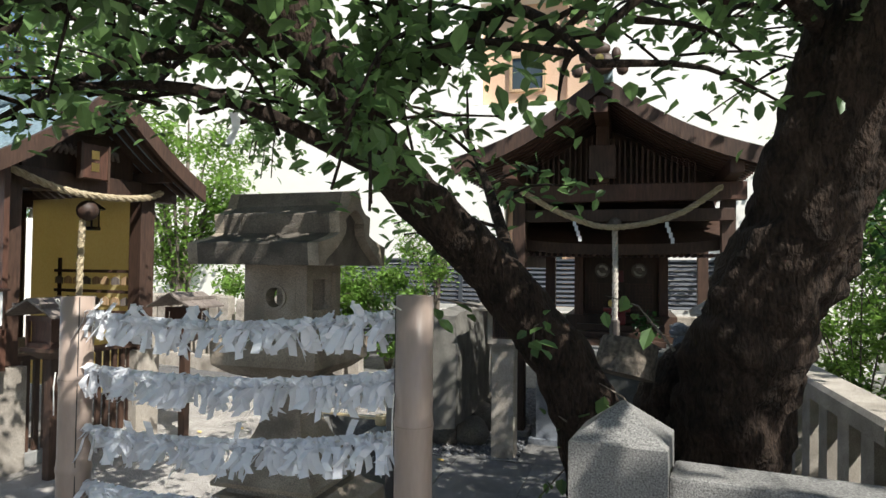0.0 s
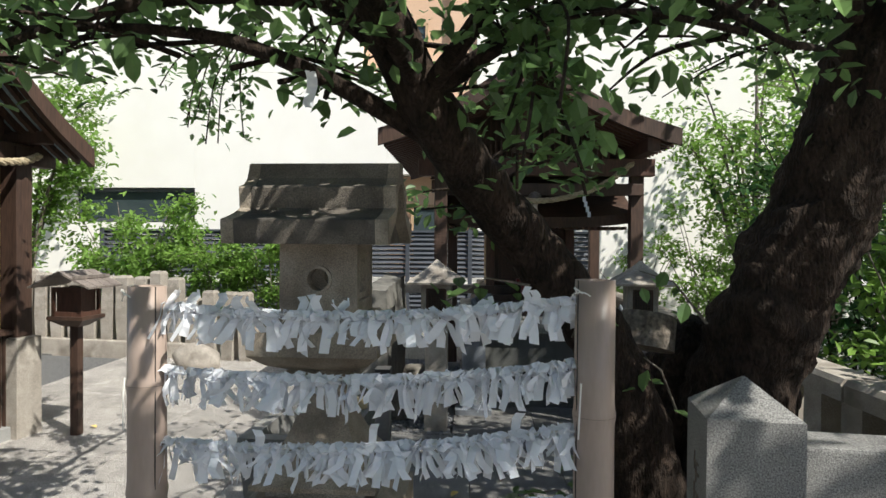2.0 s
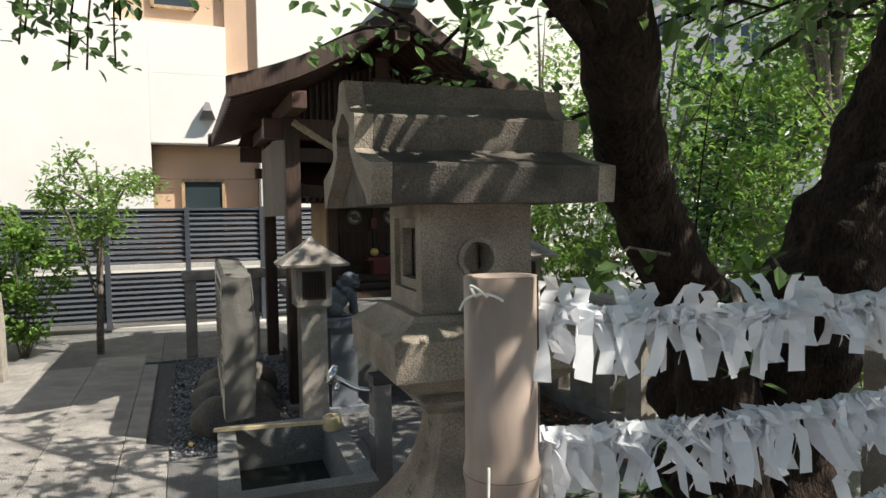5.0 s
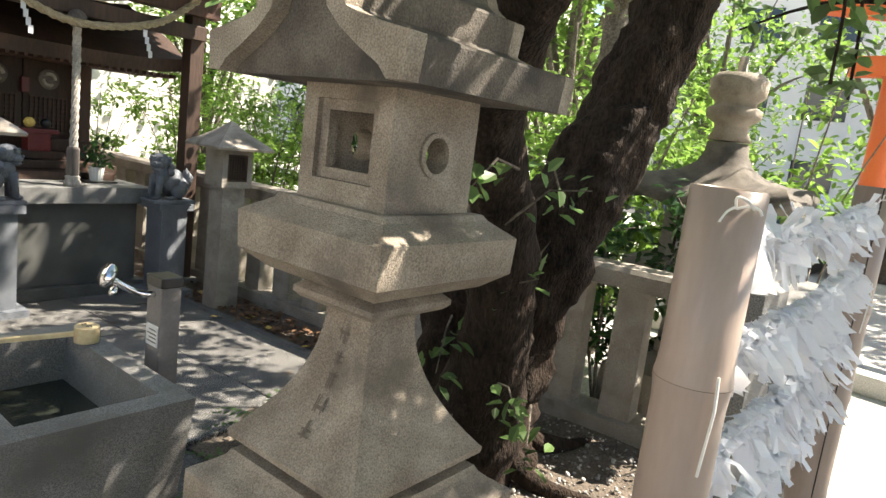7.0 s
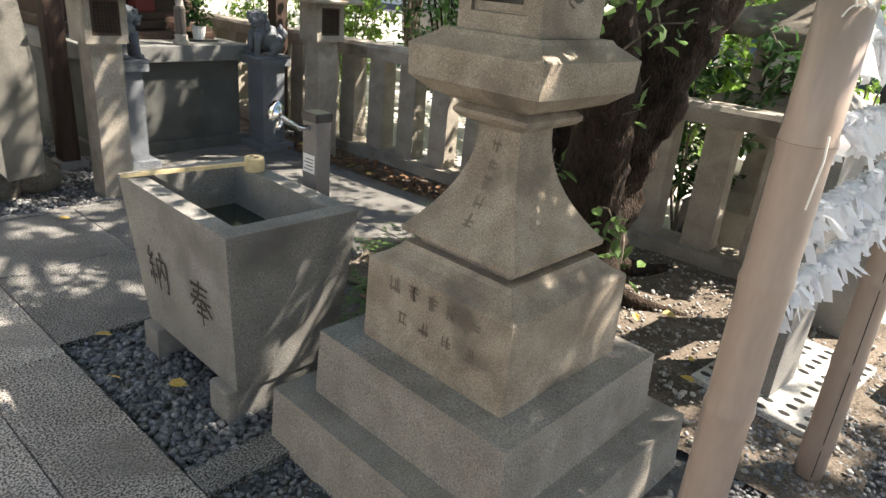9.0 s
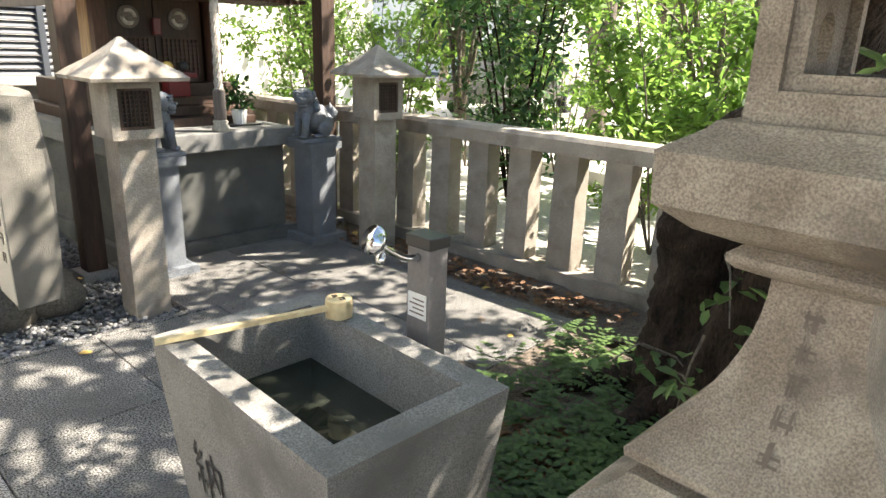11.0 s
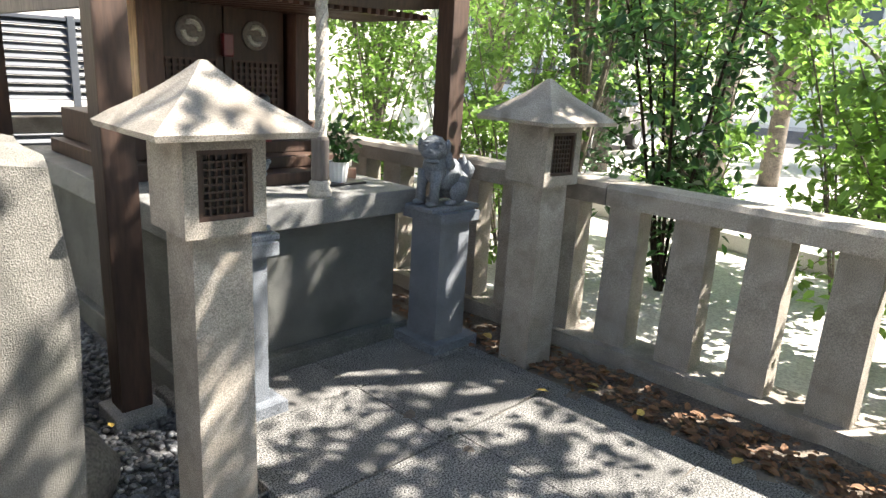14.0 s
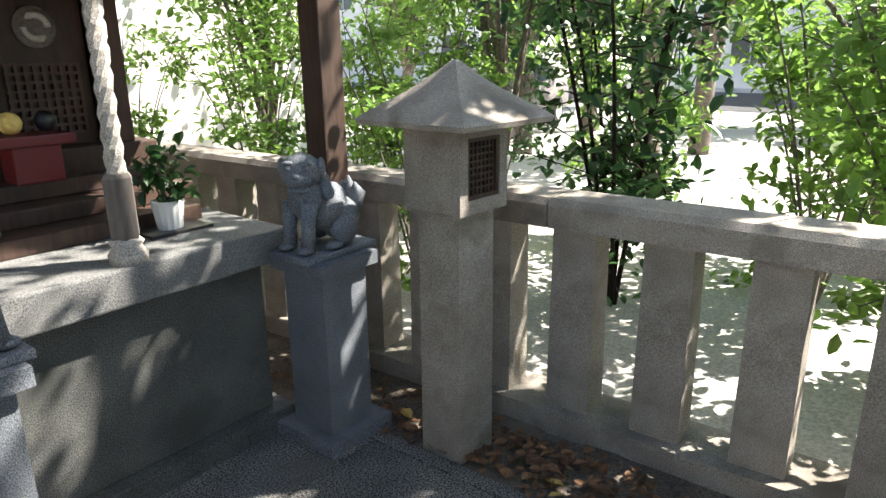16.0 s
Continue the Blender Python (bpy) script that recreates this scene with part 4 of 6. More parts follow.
def small_shrine():
    t = thing("small_shrine", "dark wooden shrine cabinet on the altar, lattice doors and steps darkened for roof shade", "shrine", pose(1.63, 6.82, 0.81))
    part("plinth", block(-0.62, 0.62, -0.25, 1.0, 0, 0.08, 0.006), WOOD_DARK, t)
    part("upper_plinth", block(-0.55, 0.55, -0.12, 1.0, 0.08, 0.26, 0.006), WOOD_DARK, t)
    # steps take the darkest wood in place of the shade under the roof
    for k in range(3):
        part("step", block(-0.42, 0.42, -0.62 + 0.13 * k, -0.26 + 0.0 * k, 0.062 * k, 0.06 + 0.062 * k, 0.006), WOOD_DARK, t)
    for x in (-0.42, 0.42):
        part("column", block(x - 0.045, x + 0.045, -0.1, -0.01, 0.26, 0.90, 0.006), WOOD_RED, t)
    part("back_wall", block(-0.46, 0.46, 0.75, 0.8, 0.26, 1.0), WOOD_DARK, t)
    for s in (-1, 1):
        x0, x1 = sorted((s * 0.465, s * 0.44))
        part("side_wall", block(x0, x1, 0.0, 0.75, 0.26, 0.95), WOOD_PALE if s < 0 else WOOD_DARK, t)
        x0, x1 = sorted((s * 0.37, s * 0.004))
        # door colour is darkened too, as the roof's shade would do
        d = part("door", block(x0, x1, 0.02, 0.05, 0.26, 0.90, 0.004), WOOD_DARK, t)
        bm = bmesh.new()
        for k in range(9):
            x = x0 + 0.05 + (x1 - x0 - 0.1) * k / 8
            cube(bm, x - 0.006, x + 0.006, 0.0, 0.02, 0.31, 0.58)
            z = 0.31 + 0.27 * k / 8
            cube(bm, x0 + 0.04, x1 - 0.04, 0.002, 0.018, z - 0.006, z + 0.006)
        part("lattice", bm, WOOD_RED, d)
        bm = bmesh.new()
        lathe(bm, [(0.078, 0), (0.078, 0.012), (0.07, 0.015)], 22)
        c = part("crest_disc", bm, WOOD_GREY, d, "round carved crest")
        c.matrix_basis = pose(s * 0.185, 0.018, 0.72, 90)
        bm = bmesh.new()
        for q in range(2):
            tube(bm, [(s * 0.185 + 0.045 * math.cos(a + q * math.pi), 0.0, 0.72 + 0.045 * math.sin(a + q * math.pi)) for a in np.linspace(0, 2.4, 7)], [0.014] * 6 + [0.004], 6)
        part("crest_relief", bm, STONE_PALE, d, "pale comma-shaped relief", smooth=True)
    part("lintel", block(-0.6, 0.6, -0.12, 0.06, 0.90, 1.0, 0.006), WOOD_DARK, t)
    # sweeping roof, eaves to the front and back
    bm = bmesh.new()
    loops = []
    for i in range(13):
        f = -1 + i / 6
        x = 0.92 * f
        up = 0.05 * abs(f) ** 3
        loops.append([(x, -0.68, 0.87 + up), (x, -0.70, 0.97 + up), (x, -0.5, 1.10 + up), (x, -0.1, 1.27 + up), (x, 0.25, 1.42 + up), (x, 0.6, 1.25 + up), (x, 1.05, 0.98 + up), (x, 1.04, 0.88 + up), (x, 0.5, 1.1), (x, 0.2, 1.14), (x, -0.2, 1.02)])
    rings(bm, loops)
    part("roof", bm, WOOD_DARK, t)
    for f in range(31):
        x = -0.87 + 1.74 * f / 30
        part("eave_rafter", block(x - 0.012, x + 0.012, -0.64, 0.0, 0.855, 0.885, 0.0), WOOD_RED, t)
    o = thing("offering_stand", "red lacquered offering stand in front of the shrine doors", "offering stand", pose(1.60, 6.50, 0.994))
    part("top", block(-0.13, 0.13, -0.08, 0.08, 0.13, 0.166, 0.006), RED, o)
    part("leg", block(-0.08, 0.08, -0.06, 0.06, 0.0, 0.13, 0.006), RED, o)
    bm = bmesh.new()
    bmesh.ops.create_icosphere(bm, subdivisions=2, radius=0.04)
    single("fruit", bm, YELLOWLEAF, "round yellow fruit on the offering stand", "fruit", m=pose(1.55, 6.50, 1.20), smooth=True)
    bm = bmesh.new()
    bmesh.ops.create_icosphere(bm, subdivisions=2, radius=0.038)
    single("black_pot", bm, BLACK, "small black glazed pot on the offering stand", "pot", m=pose(1.665, 6.50, 1.20), smooth=True)
    bm = bmesh.new()
    cube(bm, -0.03, 0.03, -0.02, 0.02, 0.0, 0.12, 0.008)
    single("red_charm", bm, RED, "small red cloth charm hanging on the shrine door", "charm", m=pose(1.63, 6.80, 1.41))


small_shrine()


def potted_plant():
    t = thing("potted_plant", "leafy green cutting in a white ribbed pot on a black tray", "potted plant", pose(1.87, 6.12, 0.81))
    bm = bmesh.new()
    loops = []
    for r, z in ((0.042, 0.012), (0.056, 0.115), (0.049, 0.115), (0.045, 0.09)):
        loops.append([(r * (1 + 0.03 * math.cos(i * math.pi)) * math.cos(2 * math.pi * i / 28), r * (1 + 0.03 * math.cos(i * math.pi)) * math.sin(2 * math.pi * i / 28), z) for i in range(28)])
    rings(bm, loops)
    part("pot", bm, WHITE, t)
    part("tray", block(-0.11, 0.13, -0.07, 0.07, 0.0, 0.012, 0.003), BLACK, t, "flat black tray")
    bm = bmesh.new()
    for k in range(5):
        a = k * 1.3
        tube(bm, [(0, 0, 0.08), (0.02 * math.cos(a), 0.02 * math.sin(a), 0.16), (0.06 * math.cos(a), 0.06 * math.sin(a), 0.27)], [0.004, 0.003, 0.002], 5)
    part("stems", bm, BARK_PALE, t)
    leaf_part("leaves", flecks(90, lambda g: (g.gauss(0, 0.05), g.gauss(0, 0.05), g.uniform(0.12, 0.30)), 0.06, 5), LEAF_DARK, t)


potted_plant()

BASE = Matrix()

# ---- inscribed stone on boulders ----
STELE = pose(0.205, 4.985, 0.0, 0, 0, 8)


def stele():
    t = thing("inscribed_stone", "pale upright inscribed stone slab with rough sides set on boulders", "stone slab", STELE)
    # face looks to -x; slab runs along +y
    bm = bmesh.new()
    loops = []
    L, th, zb, zt = 1.35, 0.185, 0.165, 1.175
    ny = 14
    for i in range(ny + 1):
        y = L * i / ny
        rag = 0.012 * math.sin(i * 2.1)
        top = zt - 0.012 * abs(math.sin(i * 1.7)) - (0.03 if i in (0, ny) else 0) + 0.04 * i / ny
        bot = zb + 0.02 * abs(math.sin(i * 1.3)) - 0.02 * i / ny
        lp = [(0, y, bot), (0, y, top - 0.02), (0.02, y, top)]
        lp += [(th + rag, y + (0.02 if i == 0 else 0), top - 0.02), (th + 0.035 + rag, y, zb + 0.62), (th + 0.02 + rag, y, zb + 0.3), (th + 0.01, y, bot + 0.02)]
        loops.append(lp)
    rings(bm, loops)
    s = part("slab", bm, STONE_ROUGH, t, bevel=0.004)
    bm = bmesh.new()
    rings(bm, [[(-0.004, 0.012, 0.185), (-0.004, 0.012, 1.125), (0.012, 0.012, 1.125), (0.012, 0.012, 0.185)], [(-0.004, 1.34, 0.20), (-0.004, 1.34, 1.17), (0.012, 1.34, 1.17), (0.012, 1.34, 0.20)]])
    part("polished_face", bm, STONE_PALE, s, "pale dressed face")
    rng = random.Random(8)
    bm = bmesh.new()
    def glyph(cy, cz, h):
        for k in range(4):
            y0, z0 = cy + rng.uniform(-h, h) * 0.5, cz + rng.uniform(-h, h) * 0.5
            if k % 2:
                cube(bm, -0.0075, -0.0035, cy - h * 0.45, cy + h * 0.45 * rng.uniform(0.4, 1), z0 - h * 0.06, z0 + h * 0.06)
            else:
                cube(bm, -0.0075, -0.0035, y0 - h * 0.06, y0 + h * 0.06, cz - h * 0.5, cz + h * 0.5 * rng.uniform(0.3, 1))
    for k in range(7):
        glyph(0.13 + 0.13 * k, 1.07, 0.07)
    for c in range(15):
        for r in range(15 if c % 4 else 9):
            glyph(0.2 + 0.07 * c, 0.99 - 0.042 * r, 0.026)
    for r in range(6):
        glyph(0.09, 0.86 - 0.09 * r, 0.055)
    part("inscription", bm, INK_FADED, s, "lines of faded carved characters")
    for k, (x, y, r, z) in enumerate(((-0.02, 0.42, 0.2, 0.07), (0.24, 0.42, 0.16, 0.07), (-0.02, 0.9, 0.2, 0.09), (0.26, 0.9, 0.17, 0.09), (0.05, 1.3, 0.21, 0.11), (0.3, 1.35, 0.2, 0.1))):
        bm = bmesh.new()
        vs = bmesh.ops.create_icosphere(bm, subdivisions=3, radius=1)["verts"]
        for v in vs:
            n = noise.noise(v.co * 1.3 + Vector((k * 7, 0, 0)))
            v.co = Vector((v.co.x * r * (1 + 0.2 * n), v.co.y * r * 1.1 * (1 + 0.2 * n), v.co.z * r * 0.85 * (1 + 0.2 * n)))
        single("boulder", bm, BOULDER, "rounded dark boulder propping up the inscribed stone", "boulder", "boulders under the inscribed stone", smooth=True, m=STELE @ pose(x, y, z))


stele()

# ---- stone fence ----
FA, FB = Vector((3.487, 2.0, 0)), Vector((2.305, 8.7, 0))
FDIR = (FB - FA).normalized()
FANG = math.degrees(math.atan2(-FDIR.x, FDIR.y))


def stone_fence():
    t = thing("stone_fence", "weathered stone fence with square balusters under a heavy rail", "stone fence", pose(FA.x, FA.y, 0, 0, 0, FANG))
    L = (FB - FA).length
    bm = bmesh.new()
    loft(bm, [(0.13, L / 2, -0.06), (0.125, L / 2, 0.075)], 0.0, L / 2)
    part("base_kerb", bm, STONE_FENCE, t, bevel=0.012)
    for a, b in ((-0.1, 1.24), (1.26, L * 0.5), (L * 0.5 + 0.006, L)):
        bm = bmesh.new()
        loft(bm, [(0.105, (b - a) / 2, 0.80), (0.11, (b - a) / 2, 0.885), (0.09, (b - a) / 2, 0.91)], 0.0, (a + b) / 2)
        part("rail", bm, STONE_FENCE, t, bevel=0.01)
    bm = bmesh.new()
    loft(bm, [(0.07, 0.088, 0.075), (0.065, 0.083, 0.80)])
    finish(bm, 0.008)
    me = mesh_of("baluster", bm, STONE_FENCE)
    y = 0.21
    while y < L - 0.1:
        o = new("baluster", me)
        o.parent = t
        o.matrix_basis = pose(0, y, 0, 0, 0, (y * 37) % 3 - 1.5)
        y += 0.345
    return t


stone_fence()


def gate_post():
    t = thing("gate_post", "square granite fence post with a pyramid top and carved writing", "stone post", pose(2.348, 1.65, 0, 0, 0, 2))
    bm = bmesh.new()
    loft(bm, [(0.118, 0.118, -0.05), (0.117, 0.117, 1.115), (0.004, 0.004, 1.205)])
    part("pillar", bm, STONE_GATE_SHADED, t, bevel=0.007)
    bm = bmesh.new()
    rng = random.Random(4)
    for r in range(7):
        for k in range(3):
            z = 0.95 - 0.085 * r + rng.uniform(-0.02, 0.02)
            cube(bm, -0.1195, -0.1145, -0.03, 0.03 * rng.uniform(0.2, 1), z, z + 0.006)
            yy = rng.uniform(-0.025, 0.025)
            cube(bm, -0.1195, -0.1145, yy, yy + 0.006, z - 0.02, z + 0.03)
    part("carving", bm, INK_FADED, t, "carved characters")
    single("stone_beam", block(2.468, 3.3, 1.57, 1.73, 0.90, 1.05, 0.01), STONE_GATE_SHADED, "grey granite beam running from the gate post", "stone beam", kind="structure")
    for x in (3.19,):
        single("stone_post", block(x - 0.09, x + 0.09, 1.58, 1.75, -0.06, 0.90, 0.01), STONE_GATE_SHADED, "short grey granite post under the beam", "stone post", "posts under the beam")


gate_post()

# ---- cherry tree ----
def limb(bm, pts, n=12, rough=0.22, seed=0, k=8):
    sp = smooth_path(pts, k)
    tube(bm, [p[:3] for p in sp], [max(0.004, p[3]) for p in sp], n, rough, seed)


def cherry():
    t = thing("cherry_tree", "old dark-barked cherry tree forking low into two leaning trunks", "tree", pose(0, 0, 0))
    bm = bmesh.new()
    limb(bm, [(2.28, 2.74, -0.1, 0.33), (2.26, 2.66, 0.12, 0.24), (2.19, 2.52, 0.55, 0.17), (2.05, 2.40, 1.08, 0.122), (1.77, 2.30, 1.5, 0.102), (1.54, 2.03, 1.8, 0.092), (1.42, 1.86, 2.02, 0.088), (1.15, 1.6, 2.6, 0.08), (0.9, 1.4, 3.2, 0.08), (0.7, 1.1, 4.0, 0.06)], 40, 0.2, 1, 16)
    part("left_trunk", bm, BARK, t, smooth=True)
    bm = bmesh.new()
    limb(bm, [(2.48, 2.85, -0.1, 0.38), (2.50, 2.82, 0.15, 0.29), (2.55, 2.74, 0.6, 0.24), (2.60, 2.59, 1.1, 0.205), (2.69, 2.50, 1.42, 0.19), (2.81, 2.44, 1.72, 0.182), (2.93, 2.38, 2.1, 0.175), (3.06, 2.38, 2.6, 0.165), (3.2, 2.5, 3.4, 0.14), (3.3, 2.6, 4.4, 0.1)], 48, 0.24, 5, 16)
    part("right_trunk", bm, BARK, t, smooth=True)
    bm = bmesh.new()
    limb(bm, [(2.36, 2.83, -0.1, 0.33), (2.36, 2.85, 0.25, 0.235), (2.37, 2.85, 0.5, 0.20), (2.36, 2.85, 0.75, 0.205), (2.38, 2.83, 1.0, 0.17), (2.42, 2.78, 1.16, 0.10), (2.44, 2.75, 1.22, 0.03)], 44, 0.24, 17, 16)
    part("burl", bm, BARK, t, "knobbly brown burl at the fork", smooth=True)
    for k in range(7):
        a = k * 0.9 + 0.3
        bm = bmesh.new()
        limb(bm, [(2.4 + 0.22 * math.cos(a), 2.8 + 0.2 * math.sin(a), 0.14, 0.07), (2.4 + 0.5 * math.cos(a), 2.8 + 0.42 * math.sin(a), 0.03, 0.045), (2.4 + 0.85 * math.cos(a + 0.2), 2.8 + 0.7 * math.sin(a + 0.2), -0.03, 0.02)], 8, 0.2, k)
        part("root", bm, BARK, t, smooth=True)
    tips = []
    rng = random.Random(21)
    bm = bmesh.new()
    arms = [((1.39, 1.81, 2.1), (0.5, 1.9, 2.75), (-0.5, 2.3, 3.0)), ((1.15, 1.6, 2.6), (1.2, 0.9, 2.7), (1.4, 0.2, 2.5)), ((1.15, 1.6, 2.6), (0.2, 1.0, 2.8), (-0.7, 0.7, 2.75)),
            ((0.9, 1.4, 3.2), (0.3, 2.2, 3.5), (-0.3, 3.3, 3.7)), ((2.98, 2.42, 2.5), (2.4, 2.1, 3.0), (2.1, 1.2, 2.75)), ((3.0, 2.42, 2.65), (3.4, 1.8, 3.1), (3.6, 0.8, 3.0)), ((3.2, 2.5, 3.4), (3.0, 3.8, 3.8), (2.8, 4.9, 3.7)),
            ((3.2, 2.5, 3.4), (4.1, 3.2, 3.9), (5.0, 3.6, 4.1)), ((3.3, 2.6, 4.2), (3.6, 1.6, 4.8), (4.2, 0.4, 5.0)), ((3.2, 2.5, 3.5), (2.2, 3.4, 4.1), (1.4, 4.3, 4.3)), ((0.7, 1.1, 4.0), (0.8, 0.2, 4.3), (1.5, -0.6, 4.3)),
            ((0.78, 1.2, 3.8), (-0.2, 1.3, 4.3), (-1.0, 1.5, 4.4)), ((3.3, 2.6, 4.3), (4.0, 3.2, 5.0), (4.8, 3.6, 5.3)), ((1.86, 2.33, 1.4), (1.5, 2.85, 1.95), (1.15, 3.3, 2.4)),
            ((1.50, 1.97, 1.86), (0.9, 1.6, 2.15), (0.1, 1.5, 2.2)), ((1.42, 1.86, 2.02), (1.3, 1.2, 2.3), (1.0, 0.7, 2.15)), ((1.42, 1.86, 2.02), (1.8, 1.4, 2.3), (1.85, 0.9, 2.2)), ((1.2, 1.65, 2.5), (0.3, 2.2, 2.6), (-0.6, 2.6, 2.45)),
            ((1.42, 1.86, 2.02), (2.0, 1.6, 2.25), (2.35, 1.3, 1.98)), ((2.9, 2.42, 2.3), (2.6, 1.8, 2.4), (2.25, 1.45, 2.05)), ((1.2, 1.65, 2.5), (0.2, 1.0, 2.5), (-0.5, 0.4, 2.4)), ((1.2, 1.65, 2.5), (1.8, 1.0, 2.6), (2.5, 0.5, 2.45)),
            ((3.3, 2.6, 4.2), (4.6, 2.4, 4.6), (5.6, 2.0, 4.6)), ((3.2, 2.5, 3.4), (4.2, 2.3, 3.75), (5.2, 1.7, 3.8)), ((3.2, 2.5, 3.6), (3.9, 1.6, 3.95), (4.8, 1.0, 4.0)), ((3.0, 2.42, 2.65), (3.2, 1.2, 3.4), (3.0, -0.2, 3.6)),
            ((3.3, 2.6, 4.2), (3.4, 1.0, 4.3), (3.2, -0.6, 4.2)), ((3.25, 2.55, 3.9), (4.3, 2.9, 4.3), (5.3, 2.9, 4.5)), ((3.2, 2.5, 3.4), (3.7, 2.3, 3.5), (4.4, 2.6, 3.45)), ((3.0, 2.42, 2.65), (2.9, 1.6, 2.75), (2.6, 1.0, 2.45)), ((2.95, 2.38, 2.2), (3.3, 1.9, 2.4), (3.2, 1.3, 2.25)), ((3.06, 2.38, 2.6), (2.6, 3.2, 2.85), (2.2, 4.0, 2.75)), ((3.0, 2.4, 2.3), (3.3, 3.0, 2.5), (3.3, 3.8, 2.4)), ((2.95, 2.4, 2.3), (3.2, 3.2, 2.75), (3.1, 4.2, 2.7)),
            ((1.15, 1.6, 2.6), (0.9, 1.2, 2.35), (0.55, 0.95, 2.06)), ((1.15, 1.6, 2.6), (1.1, 1.1, 2.4), (1.0, 0.75, 2.04)), ((1.3, 1.75, 2.3), (0.7, 1.5, 2.25), (0.05, 1.35, 2.02)),
            ((1.15, 1.6, 2.6), (0.0, 1.7, 2.75), (-1.0, 1.8, 2.5)), ((1.0, 1.5, 2.9), (0.0, 2.4, 2.95), (-1.1, 3.2, 2.8)), ((1.0, 1.5, 2.9), (0.6, 2.5, 2.8), (0.4, 3.6, 2.75))]
    for i, (a, b, c) in enumerate(arms):
        limb(bm, [(*a, 0.036), (*b, 0.021), (*c, 0.007)], 8, 0.15, i, 7)
        A, B, C = Vector(a), Vector(b), Vector(c)
        for k in range(9):
            f = 0.2 + 0.8 * k / 8
            p = A * (1 - f) ** 2 + B * 2 * f * (1 - f) + C * f * f
            d = Vector((rng.gauss(0, 1), rng.gauss(0, 1), rng.gauss(-0.05, 0.4))).normalized() * rng.uniform(0.35, 0.9)
            if p.z < 2.6:
                d.z = abs(d.z) * 0.35 + 0.02
            q = p + d
            limb(bm, [(*p, 0.010), (*(p + d * 0.5 + Vector((0, 0, 0.05))), 0.007), (*q, 0.003)], 5, 0, 0, 3)
            tips.append((p, q))
    part("branchwork", bm, BARK, t, smooth=True)
    def leaves_on(twigs):
        def on_twig(g):
            p, q = twigs[g.randrange(len(twigs))]
            f = g.uniform(0.15, 1.1)
            r = p.lerp(q, f)
            x, y, z = r.x + g.gauss(0, 0.08), r.y + g.gauss(0, 0.08), r.z + g.gauss(0, 0.05)
            if z < 1.9 and y < 2.2 and x < 1.75:
                z = 1.9 + 0.4 * (1.9 - z)
            return x, y, z
        return on_twig
    low = [w for w in tips if w[0].z < 2.85]
    high = [w for w in tips if w[0].z >= 2.85]
    leaf_part("low_crown", flecks(6100, leaves_on(low), 0.066, 3, 0.2, 0.55, 0.35, 0.3), LEAF, t, "loose low sprays of pointed green leaves")
    leaf_part("crown", flecks(5000, leaves_on(high), 0.10, 4, 0.2, 0.6, 0.5, 0.25), LEAF, t, "dense crown of pointed green leaves")
    # sprays hanging low on the path side
    g = random.Random(44)
    hang, drop = [], []
    for k in range(9):
        a = Vector((0.32 - 0.06 * k, 3.0 + 0.05 * k, 2.72))
        c = Vector((0.05 - 0.055 * k, 3.25 + g.uniform(-0.15, 0.15), 2.08 + g.uniform(0, 0.4)))
        m = a.lerp(c, 0.5) + Vector((-0.08, 0.02, 0.06))
        bm = bmesh.new()
        limb(bm, [(*a, 0.006), (*m, 0.004), (*c, 0.002)], 5, 0, 0, 5)
        part("hanging_branch", bm, BARK, t, smooth=True)
        drop += [(a, m), (m, c), (m, c)]
    for k in range(7):
        a = Vector((1.66 + 0.03 * k, 1.52 - 0.02 * k, 2.16))
        c = Vector((1.84 + g.uniform(-0.1, 0.2), 1.2 + g.uniform(-0.15, 0.15), 1.66 + g.uniform(0, 0.22)))
        m = a.lerp(c, 0.5) + Vector((0.03, -0.06, 0.03))
        bm = bmesh.new()
        limb(bm, [(*a, 0.0035), (*m, 0.0025), (*c, 0.0015)], 5, 0, 0, 5)
        part("hanging_branch", bm, BARK, t, smooth=True)
        hang += [(a, m), (m, c), (m, c)]
    def on_spray(twigs):
        def at(q):
            a, c = twigs[q.randrange(len(twigs))]
            p = a.lerp(c, q.uniform(0.1, 1.0))
            return p.x + q.gauss(0, 0.035), p.y + q.gauss(0, 0.035), p.z + q.gauss(0, 0.02)
        return at
    leaf_part("hanging_spray", flecks(302, on_spray(hang), 0.05, 8, 0.15, 0.62, 0.35, 0.4), LEAF, t, "drooping spray of broad green leaves")
    leaf_part("hanging_spray", flecks(330, on_spray(drop), 0.06, 9, 0.15, 0.5, 0.35, 0.5), LEAF, t, "drooping spray of narrow green leaves")
    # hollow cut stub in the fork
    bm = bmesh.new()
    lathe(bm, [(0.12, -0.14), (0.115, -0.02), (0.108, 0.0), (0.078, 0.004), (0.066, -0.05), (0.01, -0.07)], 22)
    st = part("cut_stub", bm, BARK_PALE, t, "weathered hollow cut stub")
    st.matrix_basis = pose(2.21, 2.63, 1.255, -14, 8, 0)
    return t


cherry()

